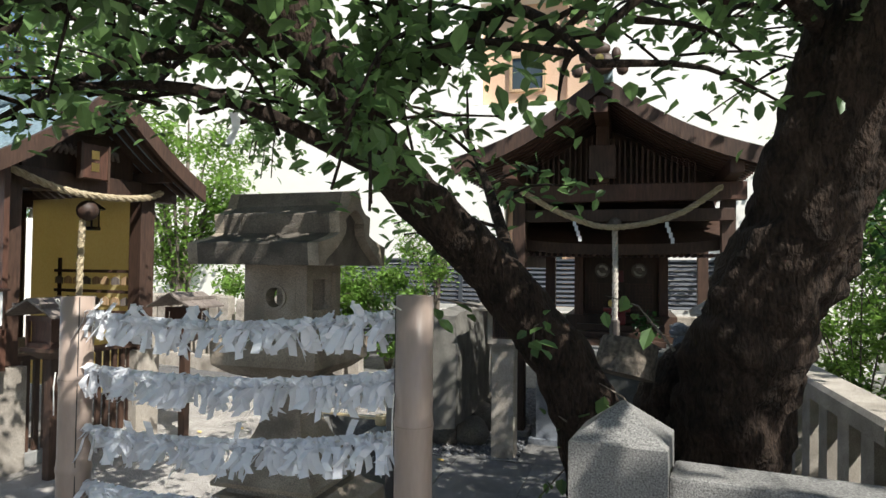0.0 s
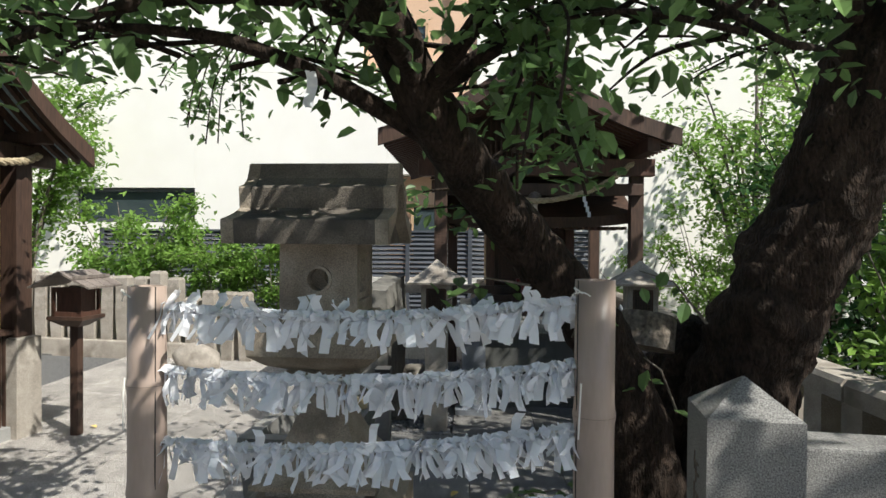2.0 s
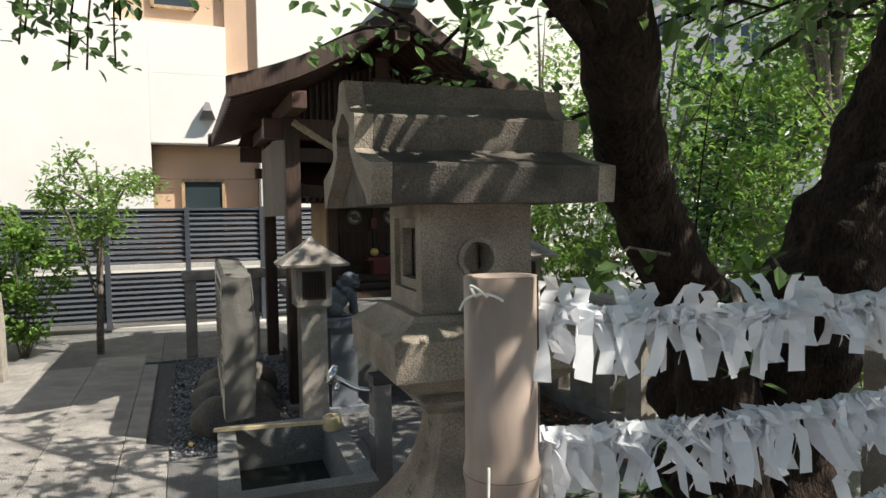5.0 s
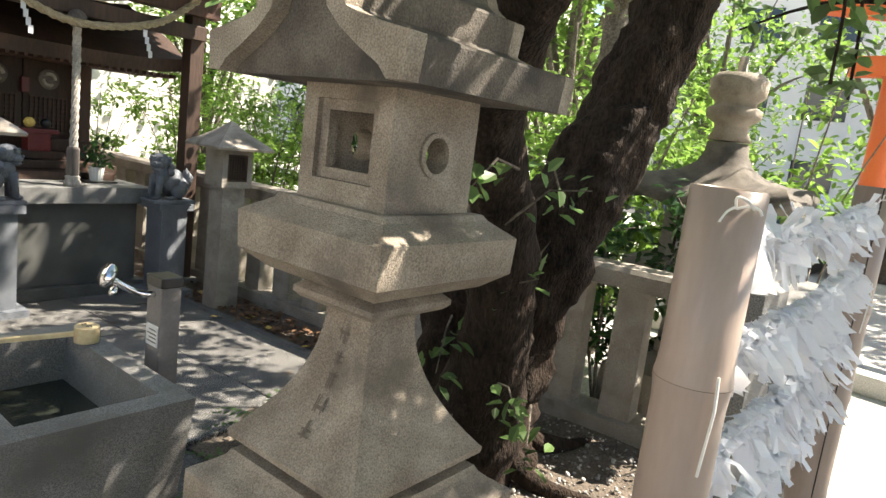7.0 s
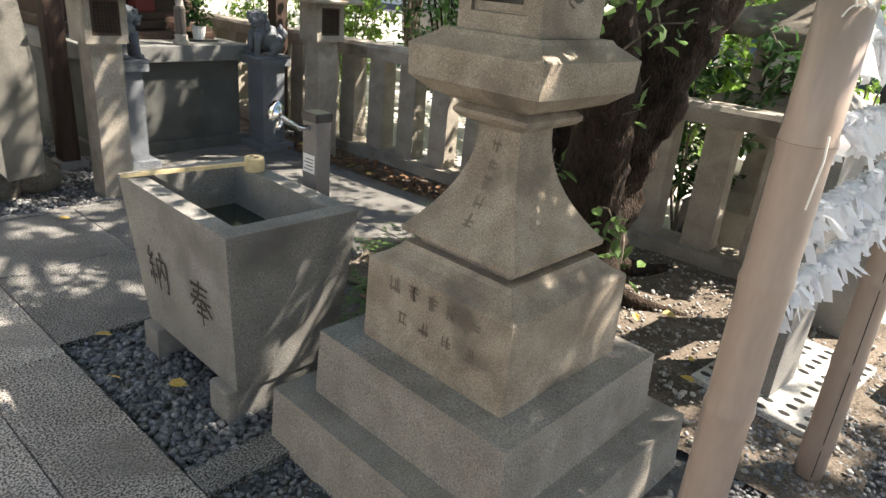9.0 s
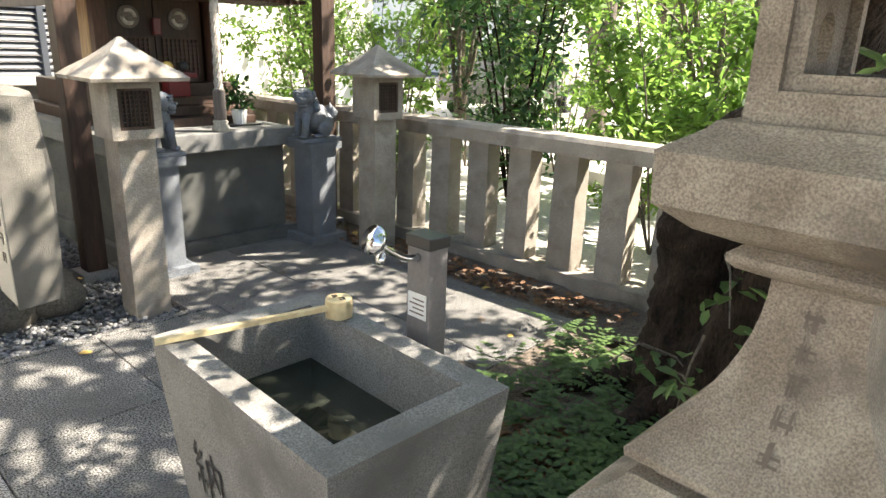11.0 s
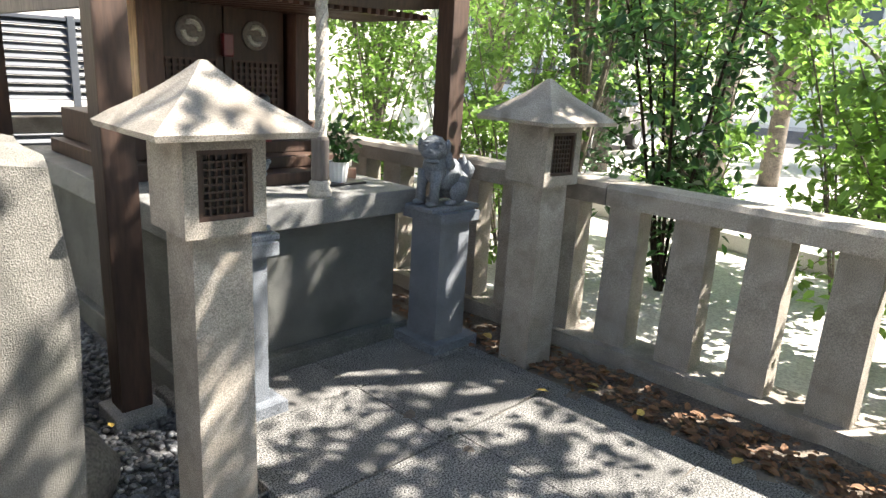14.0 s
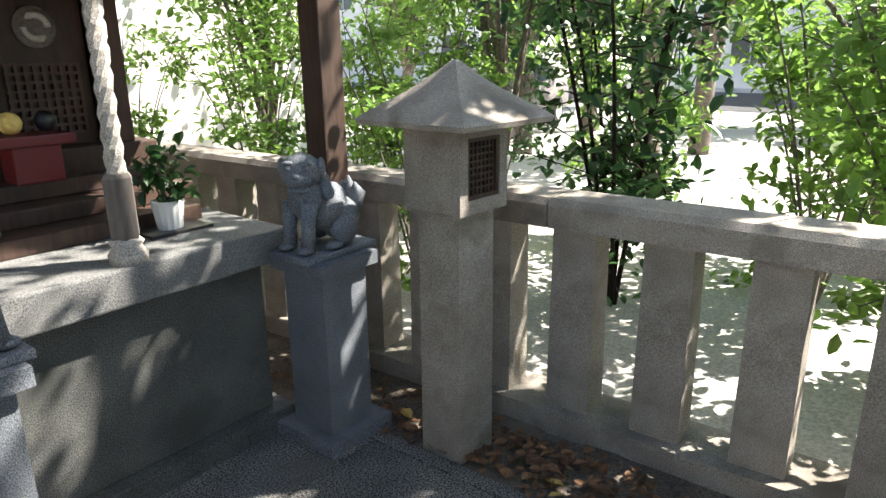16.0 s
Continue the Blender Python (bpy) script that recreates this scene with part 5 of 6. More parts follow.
# ---- left shelter with votive plaques ----
def votive_shelter():
    t = thing("votive_shelter", "dark timber shrine hall with a copper gable roof on stone plinths", "shrine hall", pose(-2.02, 3.585, 0, 0, 0, 90))
    # local x runs along the front, local y goes back from it
    for x in (-0.61, 0.61):
        for y in (0.36, 2.2):
            p = part("post", block(x - 0.075, x + 0.075, y - 0.075, y + 0.075, 0.78, 2.26, 0.006), WOOD_DARK, t)
            part("plinth", block(x - 0.12, x + 0.12, y - 0.12, y + 0.12, -0.06, 0.775, 0.01), STONE_FENCE, p, "stone block plinth")
    part("front_beam", block(-0.95, 0.95, 0.3, 0.42, 2.12, 2.28, 0.008), WOOD_DARK, t)
    part("tie_beam", block(-0.95, 0.95, 2.14, 2.26, 2.12, 2.28, 0.008), WOOD_DARK, t)
    for x in (-0.66, 0.66):
        part("side_beam", block(x - 0.05, x + 0.05, 0.1, 2.5, 2.285, 2.38, 0.006), WOOD_DARK, t)
    part("gable_panel", block(-0.5, 0.5, 0.36, 0.40, 2.285, 2.62, 0.004), WOOD_DARK, t)
    part("gable_panel", block(-0.25, 0.25, 0.36, 0.40, 2.624, 2.84, 0.004), WOOD_DARK, t)
    bm = bmesh.new()
    for s in (-1, 1):
        for k in range(5):
            a = k * 0.7
            tube(bm, [(s * (0.06 + 0.05 * k), 0.33, 2.42 + 0.02 * k), (s * (0.09 + 0.05 * k), 0.32, 2.48 + 0.02 * math.sin(a)), (s * (0.12 + 0.05 * k), 0.33, 2.43)], [0.02, 0.024, 0.012], 8)
    part("gable_carving", bm, WOOD_GREY, t, "carved frog-leg strut", smooth=True)
    gable_roof(t, 0.0, 0.94, 0.0, 2.6, 2.98, 2.28, COPPER, 0.07, 0.13, 8, WOOD_DARK, 0.28)
    part("ridge_cap", block(-0.09, 0.09, -0.06, 2.64, 2.94, 3.08, 0.02), COPPER, t, "green copper ridge")
    nb = part("name_board", block(-0.12, 0.12, 0.2, 0.24, 2.24, 2.52, 0.006), WOOD_RED, t, "framed name board")
    for x in (-0.135, 0.115):
        part("board_frame", block(x, x + 0.02, 0.19, 0.245, 2.23, 2.53, 0.003), WOOD_DARK, nb)
    for z in (2.30, 2.40):
        part("board_writing", block(-0.035, 0.035, 0.196, 0.1985, z, z + 0.07, 0.0), GOLD, nb, "faded gilt character")
    part("back_wall", block(-0.73, 0.72, 2.30, 2.34, 0.0, 2.26, 0.003), WOOD_RED, t)
    part("cream_panel", block(0.745, 0.765, 0.45, 2.12, 0.3, 2.2, 0.003), CREAM, t, "cream side panel, colour raised for sun glow")
    part("side_wall", block(-0.78, -0.74, 0.1, 2.3, 0.78, 2.26, 0.003), WOOD_RED, t)
    part("kick_wall", block(-0.53, 0.54, 0.30, 0.42, -0.05, 0.10, 0.006), STONE_GREY, t)
    bm = bmesh.new()
    for k in range(14):
        x = -0.5 + k * 0.077
        cube(bm, x - 0.02, x + 0.02, 0.34, 0.37, 0.10, 0.80)
    part("low_slats", bm, WOOD_DARK, t)
    part("counter", block(-0.53, 0.54, 0.30, 0.46, 0.805, 0.84, 0.004), WOOD_DARK, t)
    bm = bmesh.new()
    twisted(bm, [(-0.72, 0.25, 2.26), (-0.3, 0.22, 2.13), (0.1, 0.22, 2.1), (0.5, 0.22, 2.13), (0.72, 0.25, 2.2)], 0.03)
    bmesh.ops.transform(bm, matrix=t.matrix_basis, verts=bm.verts)
    single("straw_rope", bm, ROPE, "thick twisted straw rope across the hall front", "rope")
    b = thing("bell_rope", "thick braided bell rope under a dark round bell", "bell rope", t.matrix_basis @ pose(-0.02, 0.3, 0))
    bm = bmesh.new()
    twisted(bm, [(0, 0, 2.05), (-0.02, 0, 1.5), (-0.02, 0, 0.80)], 0.028)
    part("rope", bm, ROPE, b)
    bm = bmesh.new()
    lathe(bm, [(0.03, 0.83), (0.05, 0.79), (0.075, 0.55), (0.07, 0.53), (0.02, 0.54)], 14)
    tz = part("tassel", bm, STRING, b, "white cotton tassel", smooth=True)
    tz.location.x = -0.02
    bm = bmesh.new()
    bmesh.ops.create_icosphere(bm, subdivisions=3, radius=0.085)
    bmesh.ops.translate(bm, vec=(0.02, -0.02, 1.98), verts=bm.verts)
    part("bell", bm, WOOD_DARK, b, smooth=True)
    for x in (-0.42, 0.42):
        l = thing("hanging_lantern", "small black hanging metal lantern with slatted sides", "hanging lantern", t.matrix_basis @ pose(x, 0.8, 0), "hanging lanterns")
        bm = bmesh.new()
        lathe(bm, [(0.02, 2.12), (0.13, 2.05), (0.13, 2.04)], 6)
        part("cover", bm, BLACK, l)
        bm = bmesh.new()
        lathe(bm, [(0.07, 1.88), (0.07, 2.04)], 6)
        part("pane", bm, CREAM, l)
        for k in range(6):
            a = k * math.pi / 3
            part("bar", block(0.072 * math.cos(a) - 0.006, 0.072 * math.cos(a) + 0.006, 0.072 * math.sin(a) - 0.006, 0.072 * math.sin(a) + 0.006, 1.86, 2.05, 0.0), BLACK, l)
        bm = bmesh.new()
        lathe(bm, [(0.09, 1.85), (0.09, 1.88)], 6)
        part("base", bm, BLACK, l)
        bm = bmesh.new()
        tube(bm, [(0, 0, 2.1), (0, 0, 2.3)], 0.006, 6)
        part("chain", bm, BLACK, l)
    rack = thing("plaque_rack", "dark wooden rails for hanging votive plaques", "plaque rack", t.matrix_basis)
    plaque = bmesh.new()
    a = [(-0.055, 0), (-0.055, 0.055), (0, 0.078), (0.055, 0.055), (0.055, 0)]
    rings(plaque, [[(x, y, z - 0.09) for x, z in a] for y in (-0.004, 0.004)])
    finish(plaque)
    me = mesh_of("votive_plaque", plaque, WOOD_PALE)
    dark = me.copy()
    dark.materials.clear()
    dark.materials.append(WOOD_GREY)
    rng = random.Random(3)
    for z in (1.46, 1.27, 1.08):
        part("rail", block(0.60, 0.63, 0.46, 1.55, z, z + 0.028, 0.003), WOOD_DARK, rack)
        for k in range(8):
            o = tagged(new("votive_plaque", me if (k + int(z * 10)) % 3 else dark), "small house-shaped wooden votive plaque hanging on a rail", "votive plaque", "votive plaques")
            o.matrix_basis = t.matrix_basis @ pose(0.59, 0.54 + 0.13 * k, z - 0.02, rng.uniform(-4, 4), rng.uniform(-5, 5), 90)
    for y in (0.47, 1.53):
        part("upright", block(0.635, 0.66, y - 0.015, y + 0.015, 0.0, 1.6, 0.003), WOOD_DARK, rack)
    inner = thing("inner_shrine", "small dark wooden shrine roof inside the hall", "shrine", t.matrix_basis @ pose(-0.42, 1.3, 0))
    part("box", block(-0.14, 0.14, -0.12, 0.2, 0.85, 1.55, 0.005), WOOD_RED, inner)
    part("shelf", block(-0.24, 0.24, -0.2, 0.3, 0.80, 0.85, 0.005), WOOD_DARK, inner)
    bm = bmesh.new()
    loops = []
    for i in range(9):
        f = -1 + i / 4
        loops.append([(0.32 * f, -0.28, 1.80 - 0.24 * abs(f) ** 0.8 - 0.03), (0.32 * f, -0.28, 1.80 - 0.24 * abs(f) ** 0.8), (0.32 * f, 0.3, 1.80 - 0.24 * abs(f) ** 0.8), (0.32 * f, 0.3, 1.77 - 0.24 * abs(f) ** 0.8)])
    rings(bm, loops)
    part("roof", bm, WOOD_RED, inner)


votive_shelter()


def wooden_lantern(x, y):
    t = thing("wooden_lantern", "weathered wooden post lantern with a plank gable roof", "wooden lantern", pose(x, y, 0, 0, 0, 4), "wooden post lanterns")
    part("post", block(-0.034, 0.034, -0.034, 0.034, -0.05, 0.88, 0.005), WOOD_DARK, t)
    bm = bmesh.new()
    loft(bm, [(0.06, 0.06, 0.86), (0.15, 0.14, 0.92), (0.15, 0.14, 0.945)])
    part("tray", bm, WOOD_DARK, t)
    bm = bmesh.new()
    for s in (-1, 1):
        for q in (-1, 1):
            cube(bm, s * 0.115 - 0.012, s * 0.115 + 0.012, q * 0.105 - 0.012, q * 0.105 + 0.012, 0.945, 1.17)
        cube(bm, -0.115, 0.115, s * 0.105 - 0.008, s * 0.105 + 0.008, 1.13, 1.17)
        cube(bm, -0.115, 0.115, s * 0.105 - 0.008, s * 0.105 + 0.008, 0.945, 0.98)
        cube(bm, s * 0.115 - 0.008, s * 0.115 + 0.008, -0.1, 0.1, 0.945, 0.98)
    part("frame", bm, WOOD_RED, t)
    part("pane", block(-0.10, 0.10, -0.09, 0.09, 0.95, 1.165, 0.0), WOOD_RED, t, "brown panes")
    for s in (-1, 1):
        for k in range(4):
            y0 = -0.21 + 0.106 * k
            bm = bmesh.new()
            rings(bm, [[(0, y0, 1.30), (0, y0 + 0.1, 1.30), (0, y0 + 0.1, 1.285), (0, y0, 1.285)], [(s * 0.25, y0, 1.18), (s * 0.25, y0 + 0.1, 1.18), (s * 0.25, y0 + 0.1, 1.165), (s * 0.25, y0, 1.165)]])
            part("roof_plank", bm, WOOD_GREY, t)
        bm = bmesh.new()
        cube(bm, s * 0.13 - 0.012, s * 0.13 + 0.012, -0.21, 0.21, 1.238, 1.262)
        part("roof_batten", bm, WOOD_GREY, t)
    return t


wooden_lantern(-1.93, 4.30)
wooden_lantern(-1.90, 3.04)


def picket_fence():
    t = thing("picket_fence", "row of rough sunlit stone pickets on a low kerb", "stone fence", pose(0, 7.5, 0))
    part("kerb", block(-6.0, -2.9, -0.1, 0.15, -0.06, 0.2, 0.02), STONE_FENCE, t)
    rng = random.Random(5)
    for k in range(16):
        x = -5.9 + k * 0.25
        h = 1.08 + rng.uniform(-0.06, 0.05) if x < -3.1 else 0.85 + rng.uniform(-0.06, 0.05)
        bm = bmesh.new()
        prof = [(0.075, 0.07, 0.2 if x < -2.9 else -0.05), (0.085, 0.08, 0.5), (0.08, 0.075, h - 0.03), (0.06, 0.055, h)]
        loft(bm, prof)
        o = part("picket", bm, STONE_FENCE, t, bevel=0.02)
        o.matrix_basis = pose(x, 0, 0, rng.uniform(-1, 1), rng.uniform(-2, 2), rng.uniform(-6, 6))
    bm = bmesh.new()
    vs = bmesh.ops.create_icosphere(bm, subdivisions=3, radius=1)["verts"]
    for v in vs:
        n = noise.noise(v.co * 1.1)
        v.co = Vector((v.co.x * 0.3, v.co.y * 0.22, v.co.z * 0.2)) * (1 + 0.25 * n)
    single("boulder", bm, STONE_FENCE, "low pale boulder beside the picket fence", "boulder", smooth=True, m=pose(-2.55, 7.0, 0.08))


picket_fence()

# ---- shrubs and trees ----
def shrub(x, y, h, r, n, material, seed, size=0.07, low=0.25, stems=6, name="shrub", label="leafy green shrub with thin stems beside the stone fence", bark=BARK_PALE, trunk=0.016, z=-0.06, clumps=26):
    rng = random.Random(seed)
    t = thing(name, label, "tree" if name == "tree" else "shrub", pose(x, y, z))
    bm = bmesh.new()
    tips = []
    if trunk > 0.03:
        limb(bm, [(0, 0, -0.05, trunk * 1.3), (0.02, 0, h * 0.3, trunk), (0.05, 0.03, h * 0.6, trunk * 0.7), (0.02, 0.06, h * 0.95, trunk * 0.2)], 10, 0.15, seed)
    for k in range(stems):
        a = 2 * math.pi * k / stems + rng.uniform(-0.4, 0.4)
        z0 = h * low * rng.uniform(0.6, 1.6) if trunk > 0.03 else 0.0
        e = Vector((r * rng.uniform(0.4, 0.9) * math.cos(a), r * rng.uniform(0.4, 0.9) * math.sin(a), h * rng.uniform(0.6, 1.0)))
        s = Vector((0.02 * math.cos(a), 0.02 * math.sin(a), z0))
        m = s.lerp(e, 0.5) + Vector((0, 0, 0.12 * h))
        limb(bm, [(*s, trunk * 0.6), (*m, trunk * 0.4), (*e, 0.004)], 6, 0, 0, 4)
        for q in range(clumps // stems + 1):
            f = rng.uniform(max(0.1, low), 1.05)
            p = s.lerp(m, f * 2) if f < 0.5 else m.lerp(e, f * 2 - 1)
            d = Vector((rng.gauss(0, 1), rng.gauss(0, 1), rng.gauss(0.1, 0.5))).normalized() * rng.uniform(0.15, 0.45) * r
            limb(bm, [(*p, 0.004), (*(p + d), 0.002)], 4, 0, 0, 2)
            tips.append((p, p + d))
    part("stem", bm, bark, t, smooth=True)
    w = 0.09 * r
    def on(g):
        p, q = tips[g.randrange(len(tips))]
        u = p.lerp(q, g.uniform(0.0, 1.15))
        return u.x + g.gauss(0, w), u.y + g.gauss(0, w), max(0.03, u.z + g.gauss(0, w * 0.7))
    leaf_part("crown", flecks(n, on, size, seed + 1, 0.2, 0.55, 0.3, 0.3), material, t)
    return t


R1 = "slender leafy tree with glossy leaves behind the stone fence"
shrub(4.25, 5.95, 3.0, 1.25, 2600, LEAF_DARK, 11, 0.085, 0.1, 8, "tree", R1, BARK, 0.024, clumps=90)
shrub(4.2, 4.35, 1.9, 0.95, 1900, LEAF_SUN, 12, 0.085, 0.2, 7)
shrub(4.6, 3.5, 2.2, 0.9, 1500, LEAF_SUN, 13, 0.085, 0.2, 7)
shrub(4.1, 7.6, 2.4, 0.9, 1800, LEAF_SUN, 14, 0.075, 0.12, 8)
shrub(3.7, 9.2, 2.3, 1.0, 2000, LEAF_SUN, 15, 0.075, 0.1, 8)
shrub(2.9, 10.1, 1.9, 0.8, 1500, LEAF_SUN, 16, 0.075, 0.1, 8)
shrub(5.4, 8.0, 2.6, 1.0, 1800, LEAF_DARK, 17, 0.08, 0.1, 8)
shrub(3.75, 2.9, 1.5, 0.6, 1200, LEAF_DARK, 18, 0.075, 0.2, 6)
shrub(3.9, 1.95, 1.3, 0.5, 700, LEAF_DARK, 19, 0.07, 0.2, 6)
shrub(5.9, 5.0, 3.0, 1.3, 2200, LEAF_SUN, 20, 0.09, 0.15, 8, "tree", "light green street tree with a slim trunk", BARK_PALE, 0.06, clumps=60)
shrub(5.2, 2.5, 2.4, 0.9, 1500, LEAF_SUN, 22, 0.085, 0.2, 7)
shrub(5.1, 5.1, 2.2, 1.0, 1900, LEAF_SUN, 23, 0.08, 0.15, 8)
shrub(5.6, 6.6, 2.5, 1.1, 2200, LEAF_SUN, 24, 0.08, 0.15, 8)
shrub(4.9, 9.4, 2.6, 1.2, 2200, LEAF_SUN, 25, 0.08, 0.1, 8)
shrub(7.2, 4.2, 2.6, 1.3, 2000, LEAF_SUN, 26, 0.1, 0.15, 8)
shrub(3.55, 6.9, 1.6, 0.6, 1200, LEAF_SUN, 27, 0.07, 0.15, 7)
shrub(4.5, 7.1, 4.6, 1.2, 2000, LEAF_SUN, 28, 0.085, 0.2, 9, "tree", "light green young tree behind the stone fence", BARK_PALE, 0.035, clumps=90)
shrub(4.6, 10.6, 5.2, 1.6, 4200, LEAF_SUN, 29, 0.1, 0.15, 9, "tree", "light green tree beside the white house", BARK_PALE, 0.05, clumps=90)
# tall trees whose crowns shade the yard
TALL = "tall grey-barked tree with a loose leafy crown beyond the fence"
shrub(4.9, 3.95, 6.2, 1.8, 2200, LEAF, 31, 0.095, 0.5, 10, "tree", TALL, BARK_PALE, 0.11, clumps=90)
shrub(7.4, 7.6, 6.5, 2.2, 2600, LEAF, 33, 0.12, 0.45, 10, "tree", TALL, BARK_PALE, 0.12, clumps=90)
for k, (x, y) in enumerate(((11.5, 1.6), (13.0, -0.6), (10.5, 8.5), (13.5, 3.4), (12.0, 11.5), (15.5, 1.2), (8.8, 10.5), (16, 8), (18, 14), (12, 17))):
    shrub(x, y, 5.0 + (k % 3), 2.6, 1300 if x > 11 and y < 5 else 3000, LEAF_SUN, 50 + k, 0.17, 0.45 if k < 2 else 0.2, 9, "tree", "sunlit light green tree across the street", BARK_PALE, 0.12, clumps=70)
# added out of view beside and behind the camera, to block sky and sun
UNSEEN_SHADE = "tall unseen tree added so its dense crown shades the paper rack"
shrub(4.7, -1.3, 6.2, 2.1, 2900, LEAF, 36, 0.13, 0.5, 10, "tree", UNSEEN_SHADE, BARK_PALE, 0.12, clumps=110)
shrub(1.6, -3.7, 6.4, 2.6, 5200, LEAF, 37, 0.14, 0.4, 10, "tree", UNSEEN_SHADE, BARK_PALE, 0.13, clumps=110)
shrub(-2.2, -3.4, 6.0, 2.5, 5200, LEAF, 38, 0.14, 0.4, 10, "tree", UNSEEN_SHADE, BARK_PALE, 0.13, clumps=110)
# left back planting
shrub(-4.7, 8.7, 2.3, 1.3, 5600, LEAF_SUN, 71, 0.085, 0.08, 10)
shrub(-3.2, 8.7, 1.9, 1.0, 4200, LEAF_SUN, 72, 0.085, 0.08, 9)
shrub(-2.35, 8.72, 1.8, 0.8, 2600, LEAF_SUN, 76, 0.08, 0.1, 9)
shrub(-1.55, 8.7, 2.4, 0.85, 2000, LEAF_SUN, 73, 0.065, 0.5, 9, "tree", "small light green tree beside the louvre fence", BARK_PALE, 0.035, clumps=60)
shrub(-6.3, 8.4, 4.4, 1.6, 7500, LEAF_SUN, 74, 0.1, 0.15, 10, "tree", "light green tree beside the timber hall", BARK_PALE, 0.06, clumps=70)
shrub(-8.2, 6.6, 7.2, 2.6, 5600, LEAF_SUN, 75, 0.12, 0.15, 10, "tree", "light green tree behind the timber hall", BARK_PALE, 0.07, clumps=70)


def ferns():
    t = thing("fern_patch", "low patch of green ferns and creepers at the tree foot", "ferns", None, "", "stuff")
    rng = random.Random(9)
    vs, fs = [], []
    spots = [(1.35 + rng.gauss(0, 0.16), 2.62 + rng.gauss(0, 0.22)) for _ in range(34)] + [(1.75 + rng.gauss(0, 0.14), 2.75 + rng.gauss(0, 0.2)) for _ in range(26)] + [(2.15 + rng.gauss(0, 0.2), 3.35 + rng.gauss(0, 0.12)) for _ in range(14)]
    for x, y in spots:
        for f in range(6):
            a = rng.uniform(0, 2 * math.pi)
            L = rng.uniform(0.15, 0.32)
            for s in range(2, 10):
                u = s / 9
                c = Vector((x + math.cos(a) * L * u, y + math.sin(a) * L * u, 0.02 + 0.30 * L * 2 * u * (1.25 - u)))
                for side in (-1, 1):
                    d = Vector((-math.sin(a) * side + math.cos(a) * 0.5, math.cos(a) * side + math.sin(a) * 0.5, -0.15)).normalized()
                    w = 0.055 * (1.1 - u)
                    q = Vector((math.cos(a), math.sin(a), 0)) * 0.012
                    b = len(vs)
                    vs += [c - q, c + d * w * 0.5 - q * 0.8, c + d * w, c + q]
                    fs.append((b, b + 1, b + 2, b + 3))
    leaf_part("fronds", (vs, fs), FERN, t)


ferns()


def creeper():
    t = thing("creeper", "leafy young shoots sprouting from the cherry trunk", "creeper", None, "", "stuff")
    g = random.Random(12)
    pts = []
    bm = bmesh.new()
    for x, y, z in ((2.3, 2.45, 0.9), (2.1, 2.4, 0.55), (2.4, 2.42, 1.25), (2.05, 2.45, 0.8), (2.36, 2.4, 0.4), (1.9, 2.3, 1.2), (1.75, 2.15, 1.4), (1.95, 2.62, 0.5), (2.0, 2.78, 0.35), (1.88, 2.55, 0.25), (2.08, 2.66, 0.75), (1.98, 2.5, 0.4), (2.1, 2.95, 0.3), (1.8, 2.7, 0.12)):
        d = Vector((g.uniform(-0.5, 0.3), g.uniform(-0.6, 0.1), g.uniform(-0.4, 0.5))).normalized() * 0.32
        a = Vector((x, y, z))
        tube(bm, [a, a + d * 0.5 + Vector((0, 0, 0.06)), a + d], [0.006, 0.004, 0.002], 5)
        pts.append((a, a + d))
    part("shoots", bm, BARK_PALE, t)
    def on(q):
        a, b = pts[q.randrange(len(pts))]
        p = a.lerp(b, q.uniform(0.2, 1.1))
        return p.x + q.gauss(0, 0.03), p.y + q.gauss(0, 0.03), p.z + q.gauss(0, 0.03)
    leaf_part("leaves", flecks(130, on, 0.07, 5, 0.2, 0.6, 0.3, 0.3), LEAF, t)


creeper()


def back_rail():
    t = thing("back_rail", "low pale stone rail on square posts behind the altar", "stone rail", SHRINE @ pose(0, 8.45, 0))
    part("rail", block(-0.14, 2.75, -0.07, 0.07, 0.85, 0.96, 0.01), STONE_FENCE, t)
    for x in (-0.05, 0.63, 1.4, 2.34):
        part("post", block(x - 0.06, x + 0.06, -0.06, 0.06, -0.06, 0.85, 0.008), STONE_FENCE, t)


back_rail()


def tied_paper(x, y, z, rz):
    bm = bmesh.new()
    g = random.Random(int(x * 100))
    prev = None
    for k in range(6):
        f = k / 5
        c = Vector((0.006 * math.sin(f * 5), 0.01 * math.sin(f * 4), 0.015 - 0.10 * f))
        s = Vector((0.014, 0.004 * math.cos(k), 0))
        e = (bm.verts.new(c - s), bm.verts.new(c + s))
        if prev:
            bm.faces.new((prev[0], prev[1], e[1], e[0]))
        prev = e
    single("paper_fortune", bm, PAPER, "white paper fortune tied to a cherry twig", "paper strip", "paper fortunes in the tree", m=pose(x, y, z, 0, 0, rz))
    bm = bmesh.new()
    tube(bm, [(x, y, z + 0.012), (x + 0.05, y + 0.02, z + 0.12), (x + 0.02, y + 0.1, z + 0.30)], [0.002, 0.003, 0.004], 5)
    single("twig", bm, BARK, "thin cherry twig holding a tied paper", "twig", "twigs with papers")


for q in ((1.2, 1.46, 2.0, 20),):
    tied_paper(*q)

